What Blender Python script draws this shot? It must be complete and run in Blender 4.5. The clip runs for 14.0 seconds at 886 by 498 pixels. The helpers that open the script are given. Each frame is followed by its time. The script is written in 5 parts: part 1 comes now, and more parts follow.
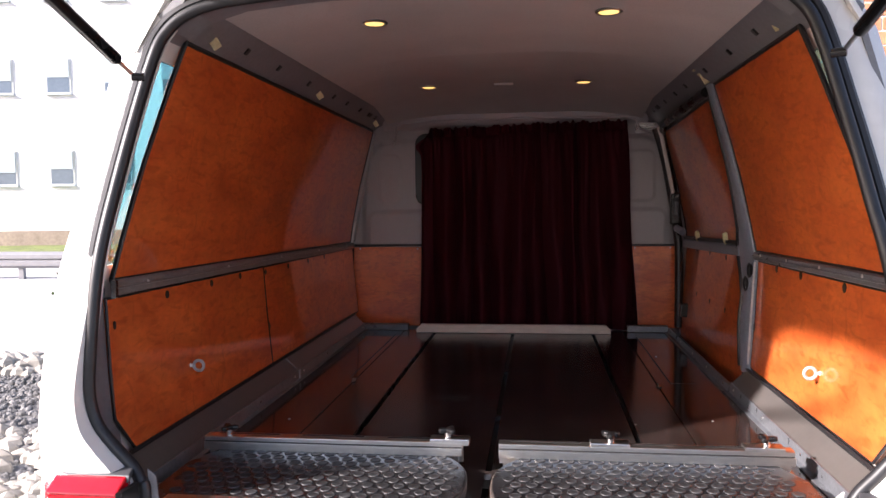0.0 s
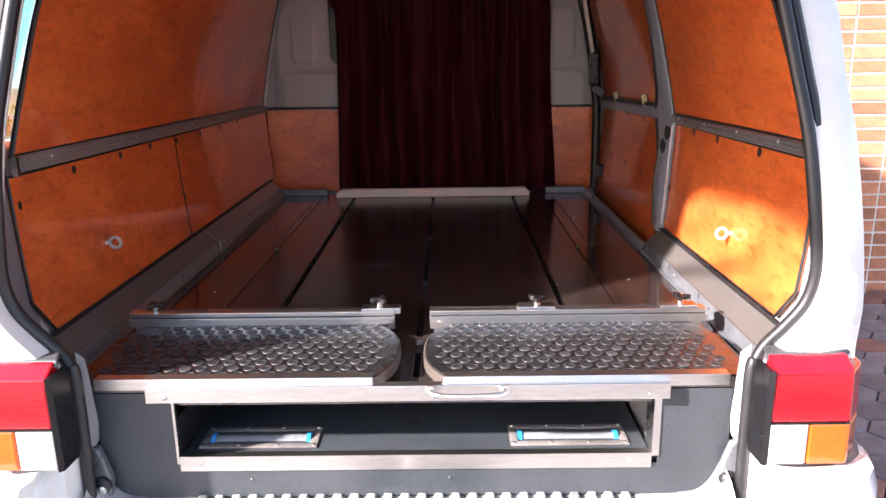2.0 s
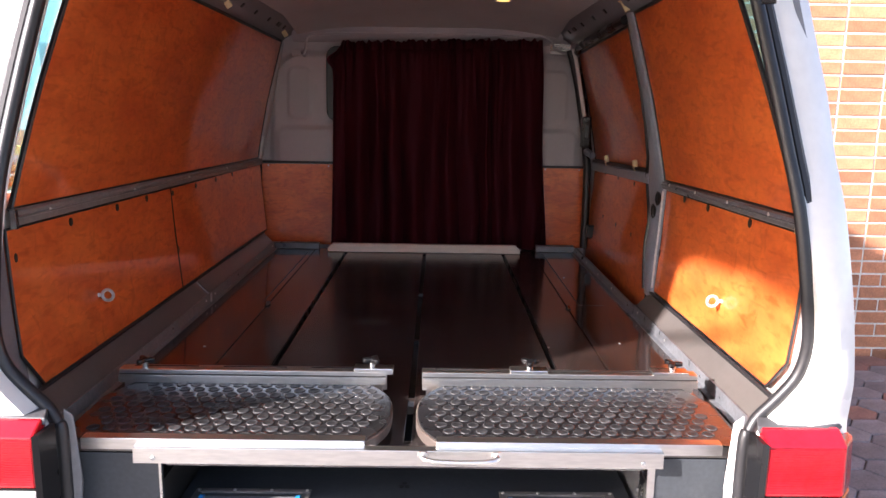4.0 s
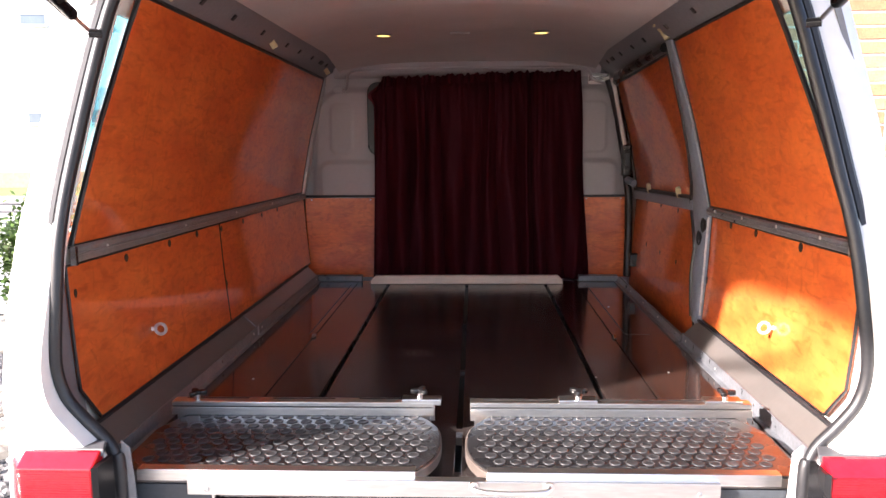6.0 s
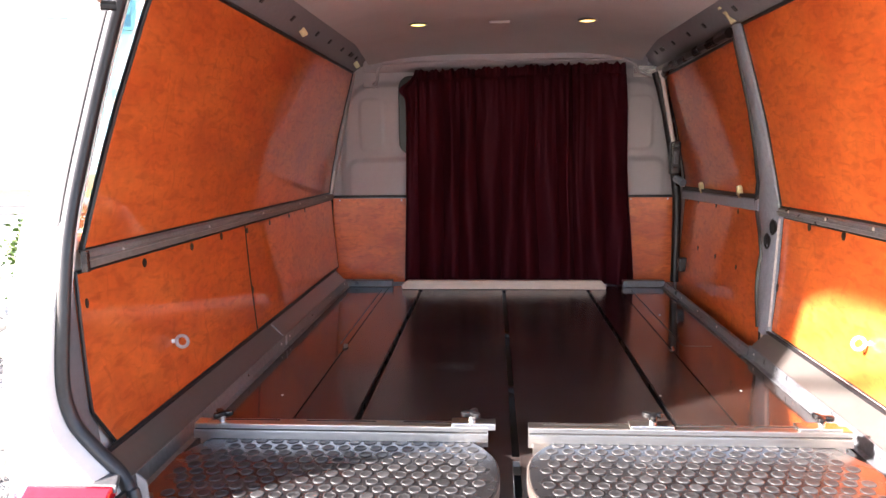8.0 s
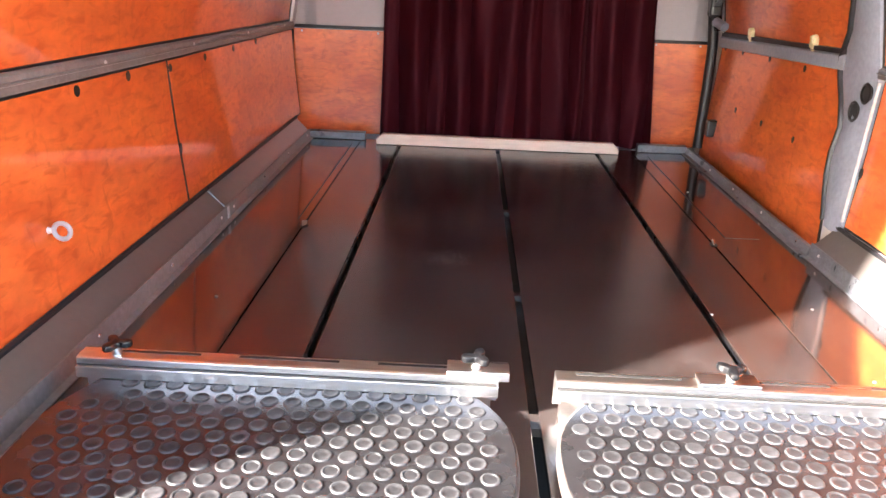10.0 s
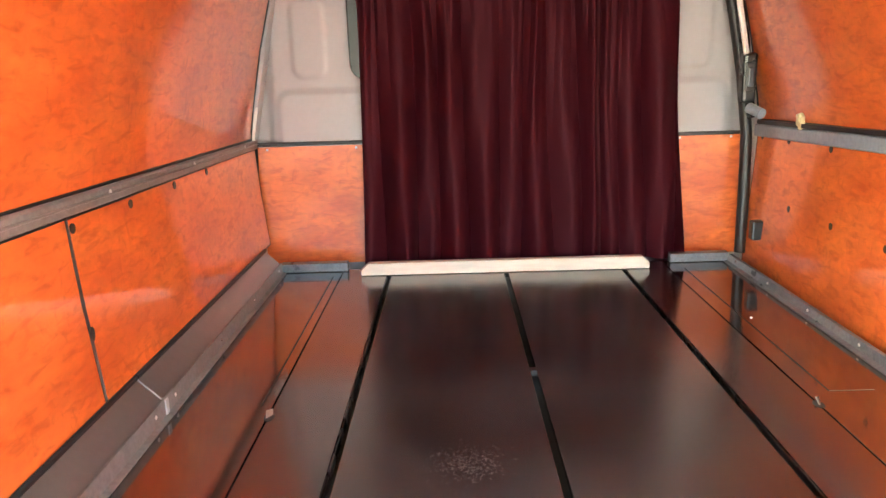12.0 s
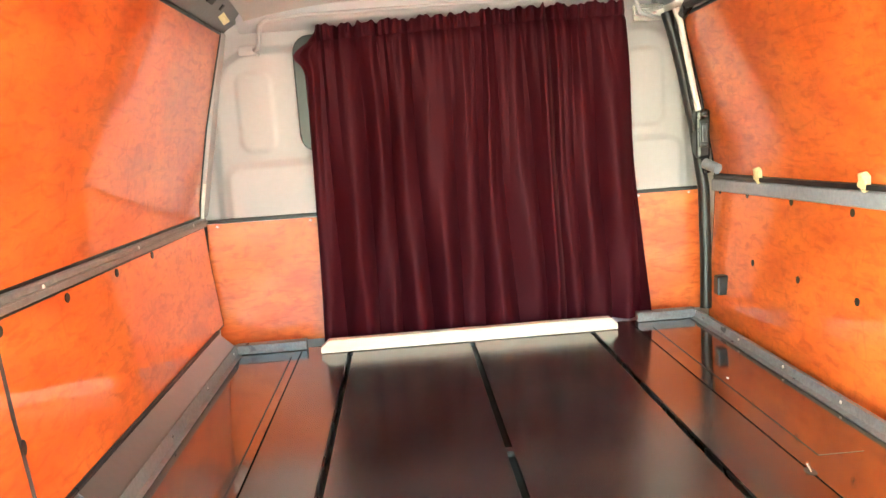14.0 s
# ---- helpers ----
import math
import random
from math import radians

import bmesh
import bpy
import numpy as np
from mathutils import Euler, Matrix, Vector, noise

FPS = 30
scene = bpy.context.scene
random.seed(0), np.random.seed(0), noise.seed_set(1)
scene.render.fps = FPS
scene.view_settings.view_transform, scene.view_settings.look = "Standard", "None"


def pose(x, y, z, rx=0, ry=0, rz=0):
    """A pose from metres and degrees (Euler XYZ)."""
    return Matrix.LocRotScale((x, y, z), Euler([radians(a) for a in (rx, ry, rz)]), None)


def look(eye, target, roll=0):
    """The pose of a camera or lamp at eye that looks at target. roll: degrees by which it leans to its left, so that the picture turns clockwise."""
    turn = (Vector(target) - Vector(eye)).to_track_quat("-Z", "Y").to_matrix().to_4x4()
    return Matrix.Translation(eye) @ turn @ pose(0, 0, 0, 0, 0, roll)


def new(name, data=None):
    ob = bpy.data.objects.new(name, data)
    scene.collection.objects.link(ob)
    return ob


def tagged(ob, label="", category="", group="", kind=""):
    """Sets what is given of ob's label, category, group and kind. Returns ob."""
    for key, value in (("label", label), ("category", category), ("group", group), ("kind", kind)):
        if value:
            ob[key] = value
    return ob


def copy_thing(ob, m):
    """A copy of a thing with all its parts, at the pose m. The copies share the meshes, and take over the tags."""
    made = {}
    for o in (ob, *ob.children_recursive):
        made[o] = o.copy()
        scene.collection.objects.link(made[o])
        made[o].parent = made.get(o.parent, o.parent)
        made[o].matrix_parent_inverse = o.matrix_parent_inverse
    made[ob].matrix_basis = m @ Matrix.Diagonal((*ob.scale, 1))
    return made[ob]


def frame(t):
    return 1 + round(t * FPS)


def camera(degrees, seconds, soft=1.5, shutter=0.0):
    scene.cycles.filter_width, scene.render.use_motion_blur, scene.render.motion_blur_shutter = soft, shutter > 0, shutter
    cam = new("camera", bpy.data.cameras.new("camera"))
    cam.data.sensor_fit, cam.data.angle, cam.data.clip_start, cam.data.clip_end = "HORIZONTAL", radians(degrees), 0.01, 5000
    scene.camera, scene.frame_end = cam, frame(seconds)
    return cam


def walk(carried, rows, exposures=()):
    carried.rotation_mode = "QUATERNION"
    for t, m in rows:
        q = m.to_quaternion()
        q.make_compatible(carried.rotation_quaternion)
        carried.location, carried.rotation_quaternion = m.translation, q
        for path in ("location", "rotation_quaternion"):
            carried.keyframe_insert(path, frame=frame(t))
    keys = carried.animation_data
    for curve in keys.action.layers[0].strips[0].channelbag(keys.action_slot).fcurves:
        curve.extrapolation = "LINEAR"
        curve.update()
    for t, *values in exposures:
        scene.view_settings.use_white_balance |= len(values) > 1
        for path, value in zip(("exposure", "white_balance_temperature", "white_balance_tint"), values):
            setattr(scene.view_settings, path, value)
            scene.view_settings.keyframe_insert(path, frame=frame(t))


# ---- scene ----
cam = camera(61.5, 14.0)
PATH = [
    (0, (0.116, -1.397, 1.423), (-0.133, 0.583, 1.297), -0.7),
    (0.5, (0.115, -1.382, 1.433), (0.048, 0.603, 1.199), -0.5),
    (1, (0.098, -1.37, 1.438), (0.078, 0.605, 1.124), -0.9),
    (1.5, (0.09, -1.366, 1.445), (0.083, 0.59, 1.03), -1.1),
    (2, (0.076, -1.374, 1.449), (0.058, 0.562, 0.945), -0.8),
    (2.5, (0.069, -1.37, 1.443), (0.045, 0.549, 0.881), -0.1),
    (3, (0.061, -1.352, 1.453), (0.061, 0.556, 0.853), 0.6),
    (3.5, (0.051, -1.368, 1.479), (0.071, 0.575, 1.006), 1.1),
    (3.7, (0.055, -1.374, 1.478), (0.078, 0.583, 1.065), 1.0),
    (6, (0.037, -1.39, 1.473), (-0.047, 0.588, 1.188), -0.5),
    (6.5, (0.036, -1.385, 1.472), (-0.066, 0.593, 1.191), -0.6),
    (7, (0.033, -1.367, 1.471), (-0.069, 0.609, 1.185), -1.0),
    (7.2, (0.019, -1.35, 1.469), (-0.075, 0.627, 1.182), -0.9),
    (9.3, (-0.1, -0.835, 1.424), (-0.334, 1.134, 1.161), 0.4),
    (9.5, (-0.101, -0.79, 1.439), (-0.335, 1.159, 1.057), 0.3),
    (10, (-0.126, -0.656, 1.416), (-0.173, 1.22, 0.722), 2.2),
    (10.5, (-0.162, -0.51, 1.423), (0.002, 1.326, 0.645), 3.4),
    (11, (-0.2, -0.4, 1.412), (0.069, 1.435, 0.664), 2.6),
    (11.5, (-0.228, -0.268, 1.424), (-0.03, 1.636, 0.845), 1.1),
    (12, (-0.168, -0.148, 1.434), (-0.198, 1.796, 0.964), -1.8),
    (12.5, (-0.147, -0.069, 1.43), (-0.186, 1.873, 0.956), -3.3),
    (13, (-0.171, -0.067, 1.439), (-0.058, 1.884, 1.015), -3.3),
    (13.5, (-0.179, -0.064, 1.448), (-0.026, 1.895, 1.077), -3.5),
    (14, (-0.179, -0.064, 1.452), (-0.086, 1.908, 1.132), -4.0),
]
walk(cam, [(t, look(eye, target, roll)) for t, eye, target, roll in PATH],
     [(0.0, 1.60, 6400, 22), (0.5, 1.92, 6420, 22), (1.0, 2.17, 6430, 22), (1.5, 2.23, 6430, 22), (2.0, 2.20, 6440, 22), (2.5, 2.13, 6450, 22), (3.0, 2.10, 6450, 22), (3.7, 2.03, 6450, 22), (5.8, 2.48, 6600, 21), (7.2, 2.72, 6600, 20),
      (9.3, 3.95, 6600, 20), (10.0, 4.10, 6600, 16), (11.0, 4.20, 6700, 12), (12.0, 4.8, 6900, 2), (12.5, 5.12, 6950, -3), (13.0, 5.34, 7000, -7), (14.0, 5.4, 7050, -10)])

# ---- world and sun ----
world = bpy.data.worlds.new("world")
scene.world = world
world.use_nodes = True
sky = world.node_tree.nodes.new("ShaderNodeTexSky")
sky.sky_type, sky.sun_disc = "NISHITA", False
SUN_TRAVEL = Vector((1.0, 0.55, -0.62)).normalized()
sky.sun_elevation = math.asin(-SUN_TRAVEL.z)
sky.sun_rotation = math.atan2(-SUN_TRAVEL.x, -SUN_TRAVEL.y)
sky.air_density, sky.dust_density = 1.0, 1.5
back = world.node_tree.nodes["Background"]
back.inputs["Strength"].default_value = 0.11
world.node_tree.links.new(sky.outputs["Color"], back.inputs["Color"])
sun = new("sun", bpy.data.lights.new("sun", "SUN"))
sun.data.energy, sun.data.angle, sun.data.color = 5.0, radians(1.8), (1.0, 0.95, 0.87)
sun.rotation_mode = "QUATERNION"
sun.rotation_quaternion = SUN_TRAVEL.to_track_quat("-Z", "Y")


# ---- materials ----
def material(name, colour, rough=0.5, metal=0.0, vary=0.15, scale=8.0, fine=60.0, stretch=(1, 1, 1), bump=0.0, bump_scale=200.0,
             coat=0.0, sheen=0.0, second=None, contrast=(0.35, 0.65), rough_vary=0.08, island=0.0):
    m = bpy.data.materials.new(name)
    m.use_nodes = True
    nt = m.node_tree
    b = nt.nodes["Principled BSDF"]
    L = nt.links.new
    tc = nt.nodes.new("ShaderNodeTexCoord")
    mp = nt.nodes.new("ShaderNodeMapping")
    mp.inputs["Scale"].default_value = stretch
    L(tc.outputs["Object"], mp.inputs["Vector"])
    n1 = nt.nodes.new("ShaderNodeTexNoise")
    n1.inputs["Scale"].default_value, n1.inputs["Detail"].default_value = scale, 5
    n2 = nt.nodes.new("ShaderNodeTexNoise")
    n2.inputs["Scale"].default_value, n2.inputs["Detail"].default_value = fine, 4
    L(mp.outputs["Vector"], n1.inputs["Vector"])
    L(mp.outputs["Vector"], n2.inputs["Vector"])
    ramp = nt.nodes.new("ShaderNodeValToRGB")
    ramp.color_ramp.elements[0].position, ramp.color_ramp.elements[1].position = contrast
    dark = second or tuple(c * (1 - vary) for c in colour)
    ramp.color_ramp.elements[0].color = (*dark, 1)
    ramp.color_ramp.elements[1].color = (*colour, 1)
    L(n1.outputs["Fac"], ramp.inputs["Fac"])
    mix = nt.nodes.new("ShaderNodeMix")
    mix.data_type, mix.blend_type = "RGBA", "MULTIPLY"
    mix.inputs["Factor"].default_value = 1.0
    mr = nt.nodes.new("ShaderNodeMapRange")
    mr.inputs["From Min"].default_value, mr.inputs["From Max"].default_value = 0.3, 0.7
    mr.inputs["To Min"].default_value, mr.inputs["To Max"].default_value = 1 - vary * 0.8, 1 + vary * 0.5
    L(n2.outputs["Fac"], mr.inputs["Value"])
    L(ramp.outputs["Color"], mix.inputs["A"])
    L(mr.outputs["Result"], mix.inputs["B"])
    out = mix.outputs["Result"]
    if island:
        oi = nt.nodes.new("ShaderNodeObjectInfo")
        geo = nt.nodes.new("ShaderNodeNewGeometry")
        add = nt.nodes.new("ShaderNodeMath")
        L(oi.outputs["Random"], add.inputs[0])
        L(geo.outputs["Random Per Island"], add.inputs[1])
        fr = nt.nodes.new("ShaderNodeMath")
        fr.operation = "FRACT"
        L(add.outputs[0], fr.inputs[0])
        m2 = nt.nodes.new("ShaderNodeMapRange")
        m2.inputs["To Min"].default_value, m2.inputs["To Max"].default_value = 1 - island, 1 + island * 0.6
        L(fr.outputs[0], m2.inputs["Value"])
        mx = nt.nodes.new("ShaderNodeMix")
        mx.data_type, mx.blend_type = "RGBA", "MULTIPLY"
        mx.inputs["Factor"].default_value = 1.0
        L(out, mx.inputs["A"])
        L(m2.outputs["Result"], mx.inputs["B"])
        out = mx.outputs["Result"]
    L(out, b.inputs["Base Color"])
    rr = nt.nodes.new("ShaderNodeMapRange")
    rr.inputs["To Min"].default_value, rr.inputs["To Max"].default_value = max(0.02, rough - rough_vary), rough + rough_vary
    L(n1.outputs["Fac"], rr.inputs["Value"])
    L(rr.outputs["Result"], b.inputs["Roughness"])
    b.inputs["Metallic"].default_value = metal
    b.inputs["Coat Weight"].default_value = coat
    b.inputs["Coat Roughness"].default_value = 0.12
    if sheen:
        b.inputs["Sheen Weight"].default_value = sheen
        b.inputs["Sheen Roughness"].default_value = 0.22
        b.inputs["Sheen Tint"].default_value = (1.0, 0.30, 0.34, 1)
    if bump:
        n3 = nt.nodes.new("ShaderNodeTexNoise")
        n3.inputs["Scale"].default_value, n3.inputs["Detail"].default_value = bump_scale, 3
        L(mp.outputs["Vector"], n3.inputs["Vector"])
        bp = nt.nodes.new("ShaderNodeBump")
        bp.inputs["Strength"].default_value, bp.inputs["Distance"].default_value = bump, 0.002
        L(n3.outputs["Fac"], bp.inputs["Height"])
        L(bp.outputs["Normal"], b.inputs["Normal"])
    return m


def plywood_material(name):
    """Varnished birch plywood, stained orange: cloudy figure, dark flecks along the grain, a clear gloss coat."""
    m = material(name, (0.82, 0.188, 0.040), rough=0.40, vary=0.14, scale=5.0, fine=34, stretch=(1, 1, 2.0), coat=1.0,
                 second=(0.60, 0.108, 0.024), contrast=(0.32, 0.68))
    nt = m.node_tree
    L = nt.links.new
    b = nt.nodes["Principled BSDF"]
    b.inputs["Coat Roughness"].default_value = 0.03
    b.inputs["Coat IOR"].default_value = 1.5
    tc = nt.nodes.new("ShaderNodeTexCoord")
    mp = nt.nodes.new("ShaderNodeMapping")
    mp.inputs["Scale"].default_value = (1, 1, 3.2)
    L(tc.outputs["Object"], mp.inputs["Vector"])
    warp = nt.nodes.new("ShaderNodeTexNoise")
    warp.inputs["Scale"].default_value, warp.inputs["Detail"].default_value = 17, 8
    warp.inputs["Distortion"].default_value = 0.7
    L(mp.outputs["Vector"], warp.inputs["Vector"])
    fleck = nt.nodes.new("ShaderNodeMapRange")
    fleck.inputs["From Min"].default_value, fleck.inputs["From Max"].default_value = 0.50, 0.70
    fleck.inputs["To Min"].default_value, fleck.inputs["To Max"].default_value = 0.0, 0.60
    L(warp.outputs["Fac"], fleck.inputs["Value"])
    old = b.inputs["Base Color"].links[0].from_socket
    mx = nt.nodes.new("ShaderNodeMix")
    mx.data_type = "RGBA"
    L(fleck.outputs["Result"], mx.inputs["Factor"])
    L(old, mx.inputs["A"])
    mx.inputs["B"].default_value = (0.40, 0.050, 0.006, 1)
    vein = nt.nodes.new("ShaderNodeTexNoise")
    vein.inputs["Scale"].default_value, vein.inputs["Detail"].default_value = 24, 5
    vein.inputs["Distortion"].default_value = 1.6
    mp2 = nt.nodes.new("ShaderNodeMapping")
    mp2.inputs["Scale"].default_value = (1, 1, 0.55)
    L(tc.outputs["Object"], mp2.inputs["Vector"])
    L(mp2.outputs["Vector"], vein.inputs["Vector"])
    thin = nt.nodes.new("ShaderNodeMapRange")
    thin.inputs["From Min"].default_value, thin.inputs["From Max"].default_value = 0.58, 0.74
    thin.inputs["To Min"].default_value, thin.inputs["To Max"].default_value = 0.0, 0.42
    L(vein.outputs["Fac"], thin.inputs["Value"])
    mx2 = nt.nodes.new("ShaderNodeMix")
    mx2.data_type = "RGBA"
    L(thin.outputs["Result"], mx2.inputs["Factor"])
    L(mx.outputs["Result"], mx2.inputs["A"])
    mx2.inputs["B"].default_value = (0.34, 0.048, 0.006, 1)
    L(mx2.outputs["Result"], b.inputs["Base Color"])
    return m


def glass_material(name, tint, rough=0.0):
    m = bpy.data.materials.new(name)
    m.use_nodes = True
    b = m.node_tree.nodes["Principled BSDF"]
    b.inputs["Base Color"].default_value = (*tint, 1)
    b.inputs["Transmission Weight"].default_value = 1.0
    b.inputs["Roughness"].default_value, b.inputs["IOR"].default_value = rough, 1.45
    return m


def lamp_material(name, colour, strength):
    m = bpy.data.materials.new(name)
    m.use_nodes = True
    b = m.node_tree.nodes["Principled BSDF"]
    b.inputs["Base Color"].default_value = (0.8, 0.7, 0.5, 1)
    b.inputs["Emission Color"].default_value = (*colour, 1)
    b.inputs["Emission Strength"].default_value = strength
    return m


PLY = plywood_material("varnished_plywood")
PLY_SATIN = plywood_material("satin_varnished_plywood")
PLY_SATIN.node_tree.nodes["Principled BSDF"].inputs["Coat Roughness"].default_value = 0.16
DECK = material("film_faced_plywood", (0.041, 0.034, 0.033), rough=0.24, vary=0.35, scale=5, fine=90, second=(0.017, 0.011, 0.009), bump=0.015, bump_scale=500, rough_vary=0.05)
BENCH = material("brown_film_board", (0.118, 0.096, 0.083), rough=0.30, vary=0.12, scale=6, fine=60, contrast=(0.2, 0.8), rough_vary=0.02)
GLOSSY = material("glossy_film_faced_plywood", (0.034, 0.020, 0.016), rough=0.085, vary=0.3, scale=5, fine=90, second=(0.024, 0.014, 0.011), bump=0.012, bump_scale=400, rough_vary=0.03)
GLOSSY.node_tree.nodes["Principled BSDF"].inputs["IOR"].default_value = 3.4
SEMI = material("satin_film_faced_plywood", (0.036, 0.025, 0.022), rough=0.17, vary=0.3, scale=5, fine=90, second=(0.022, 0.013, 0.011), bump=0.012, bump_scale=400, rough_vary=0.04)
SEMI.node_tree.nodes["Principled BSDF"].inputs["IOR"].default_value = 2.8
GALV = material("scuffed_grey_sheet", (0.112, 0.101, 0.094), rough=0.30, vary=0.10, scale=9, fine=60, second=(0.092, 0.083, 0.077), contrast=(0.2, 0.8), rough_vary=0.02)
GALV.node_tree.nodes["Principled BSDF"].inputs["IOR"].default_value = 2.2
SCUFF = material("scuffed_film", (0.085, 0.070, 0.062), rough=0.5, vary=0.3, scale=40, fine=200)
DECK.node_tree.nodes["Principled BSDF"].inputs["IOR"].default_value = 2.55
BENCH.node_tree.nodes["Principled BSDF"].inputs["IOR"].default_value = 2.3
ALU = material("brushed_aluminium", (0.84, 0.82, 0.78), rough=0.29, metal=1.0, vary=0.12, scale=6, fine=180, stretch=(0.15, 1, 1), bump=0.03, bump_scale=400)
STEEL = material("zinc_steel", (0.62, 0.62, 0.62), rough=0.35, metal=1.0, vary=0.15)
RAIL = material("grey_painted_rail", (0.250, 0.228, 0.212), rough=0.38, vary=0.2, scale=14, fine=90, metal=0.2)
ANGLE = material("dark_steel_angle", (0.185, 0.195, 0.212), rough=0.3, vary=0.25, scale=18, fine=120, metal=0.3)
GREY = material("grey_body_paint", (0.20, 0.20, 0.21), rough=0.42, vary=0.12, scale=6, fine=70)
PILLAR = material("bluish_grey_paint", (0.265, 0.292, 0.345), rough=0.32, vary=0.15, scale=10, fine=80)
TRIM = material("dark_pillar_paint", (0.060, 0.066, 0.080), rough=0.35, vary=0.2, scale=10, fine=80)
BULK = material("light_grey_bulkhead_paint", (0.455, 0.428, 0.440), rough=0.36, vary=0.03, scale=5, fine=60)
CEIL = material("grey_headliner", (0.52, 0.51, 0.49), rough=0.8, vary=0.1, scale=4, fine=200, bump=0.15, bump_scale=900)
WHITE = material("white_car_paint", (0.76, 0.745, 0.71), rough=0.25, vary=0.05, scale=3, fine=40, coat=0.5)
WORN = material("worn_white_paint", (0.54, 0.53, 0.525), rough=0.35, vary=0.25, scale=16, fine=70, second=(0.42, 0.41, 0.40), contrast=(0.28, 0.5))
RUBBER = material("black_rubber", (0.018, 0.018, 0.02), rough=0.42, vary=0.2, scale=20, fine=120)
MAT = material("black_studded_rubber", (0.016, 0.0155, 0.017), rough=0.27, vary=0.4, scale=18, fine=160, bump=0.06, bump_scale=400)
RIM = material("scuffed_rubber_stud", (0.042, 0.042, 0.044), rough=0.46, vary=0.45, scale=40, fine=220, bump=0.05, bump_scale=500, island=0.5)
MAT.node_tree.nodes["Principled BSDF"].inputs["IOR"].default_value = 1.9
STUDBASE = material("dull_stud_rubber", (0.022, 0.0215, 0.023), rough=0.5, vary=0.4, scale=30, fine=160)
PLASTIC = material("black_plastic", (0.007, 0.007, 0.008), rough=0.28, vary=0.15)
BOX = material("anthracite_board", (0.052, 0.060, 0.068), rough=0.33, vary=0.2, scale=7, fine=110)
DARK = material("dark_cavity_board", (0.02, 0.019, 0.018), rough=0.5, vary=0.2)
VELVET = material("burgundy_velvet", (0.040, 0.0053, 0.0092), rough=0.55, vary=0.25, scale=7, fine=260, stretch=(1, 1, 0.6), sheen=0.34, bump=0.1, bump_scale=700)
VELVET.node_tree.nodes["Principled BSDF"].inputs["Specular IOR Level"].default_value = 0.22
VELVET.node_tree.nodes["Principled BSDF"].inputs["Specular Tint"].default_value = (1.0, 0.34, 0.44, 1)
PINE = material("pale_planed_pine", (0.80, 0.71, 0.60), rough=0.55, vary=0.12, scale=9, fine=80, stretch=(0.2, 1, 1))
CREAM = material("cream_plastic_clip", (0.72, 0.63, 0.36), rough=0.45, vary=0.15)
RED = material("red_lamp_lens", (0.46, 0.008, 0.016), rough=0.16, vary=0.2, scale=12, fine=80, coat=0.6)
AMBER = material("amber_lamp_lens", (0.56, 0.088, 0.004), rough=0.16, vary=0.15, scale=14, coat=0.6)
CLEAR = material("clear_lamp_lens", (0.42, 0.41, 0.40), rough=0.18, vary=0.12, scale=30, coat=0.6)
BLUE = material("blue_plastic", (0.02, 0.30, 0.75), rough=0.35, vary=0.1)
FROST = material("frosted_tube", (0.20, 0.21, 0.23), rough=0.3, vary=0.15, scale=25)
COVER = material("grey_gasket", (0.07, 0.07, 0.075), rough=0.5, vary=0.15)
SILL = material("worn_grey_sill_paint", (0.42, 0.42, 0.415), rough=0.30, vary=0.25, scale=11, fine=60, second=(0.20, 0.20, 0.20), contrast=(0.36, 0.56))
WEB = material("ribbed_grey_webbing", (0.10, 0.105, 0.11), rough=0.55, vary=0.15, bump=0.1, bump_scale=300)
GLASS = glass_material("window_glass", (0.16, 0.44, 0.52))
GLOW = lamp_material("warm_lamp", (1.0, 0.64, 0.18), 0.55)
BRICK = material("red_brick", (0.60, 0.25, 0.13), rough=0.85, vary=0.3, scale=14, fine=120, bump=0.3, bump_scale=250, island=0.35)
MORTAR = material("pale_mortar", (0.80, 0.77, 0.70), rough=0.9, vary=0.2, scale=20, fine=150, bump=0.3)
PAVER = material("grey_paver", (0.22, 0.205, 0.20), rough=0.85, vary=0.25, scale=12, fine=120, bump=0.25, bump_scale=200, island=0.25)
RPAVER = material("reddish_paver", (0.30, 0.16, 0.12), rough=0.85, vary=0.25, scale=12, fine=120, bump=0.25, bump_scale=200, island=0.2)
SAND = material("joint_sand", (0.24, 0.22, 0.20), rough=0.95, vary=0.3, scale=10, fine=150)
GRAVEL = material("grey_gravel", (0.21, 0.205, 0.20), rough=0.9, vary=0.4, scale=30, fine=90, bump=0.5, bump_scale=60, island=0.35)
STONE = material("pale_limestone", (0.42, 0.385, 0.33), rough=0.85, vary=0.25, scale=4, fine=30, bump=0.4, bump_scale=30, island=0.2)
ASPHALT = material("pale_concrete_road", (0.42, 0.41, 0.40), rough=0.9, vary=0.15, scale=2, fine=60)
LAWN = material("lawn_grass", (0.16, 0.20, 0.05), rough=0.9, vary=0.4, scale=2, fine=30, bump=0.4, bump_scale=40)
LEAF = material("shrub_leaf", (0.075, 0.135, 0.025), rough=0.5, vary=0.3, scale=6, island=0.45)
BARK = material("brown_bark", (0.12, 0.08, 0.05), rough=0.9, vary=0.3, scale=20)
RENDER_WALL = material("white_render", (0.78, 0.77, 0.76), rough=0.9, vary=0.05, scale=0.4, fine=3)
PLINTH = material("brown_plinth", (0.30, 0.24, 0.19), rough=0.9, vary=0.2, scale=2, fine=10)
SHUTTER = material("pale_roller_shutter", (0.34, 0.40, 0.43), rough=0.6, vary=0.08, stretch=(1, 1, 20))
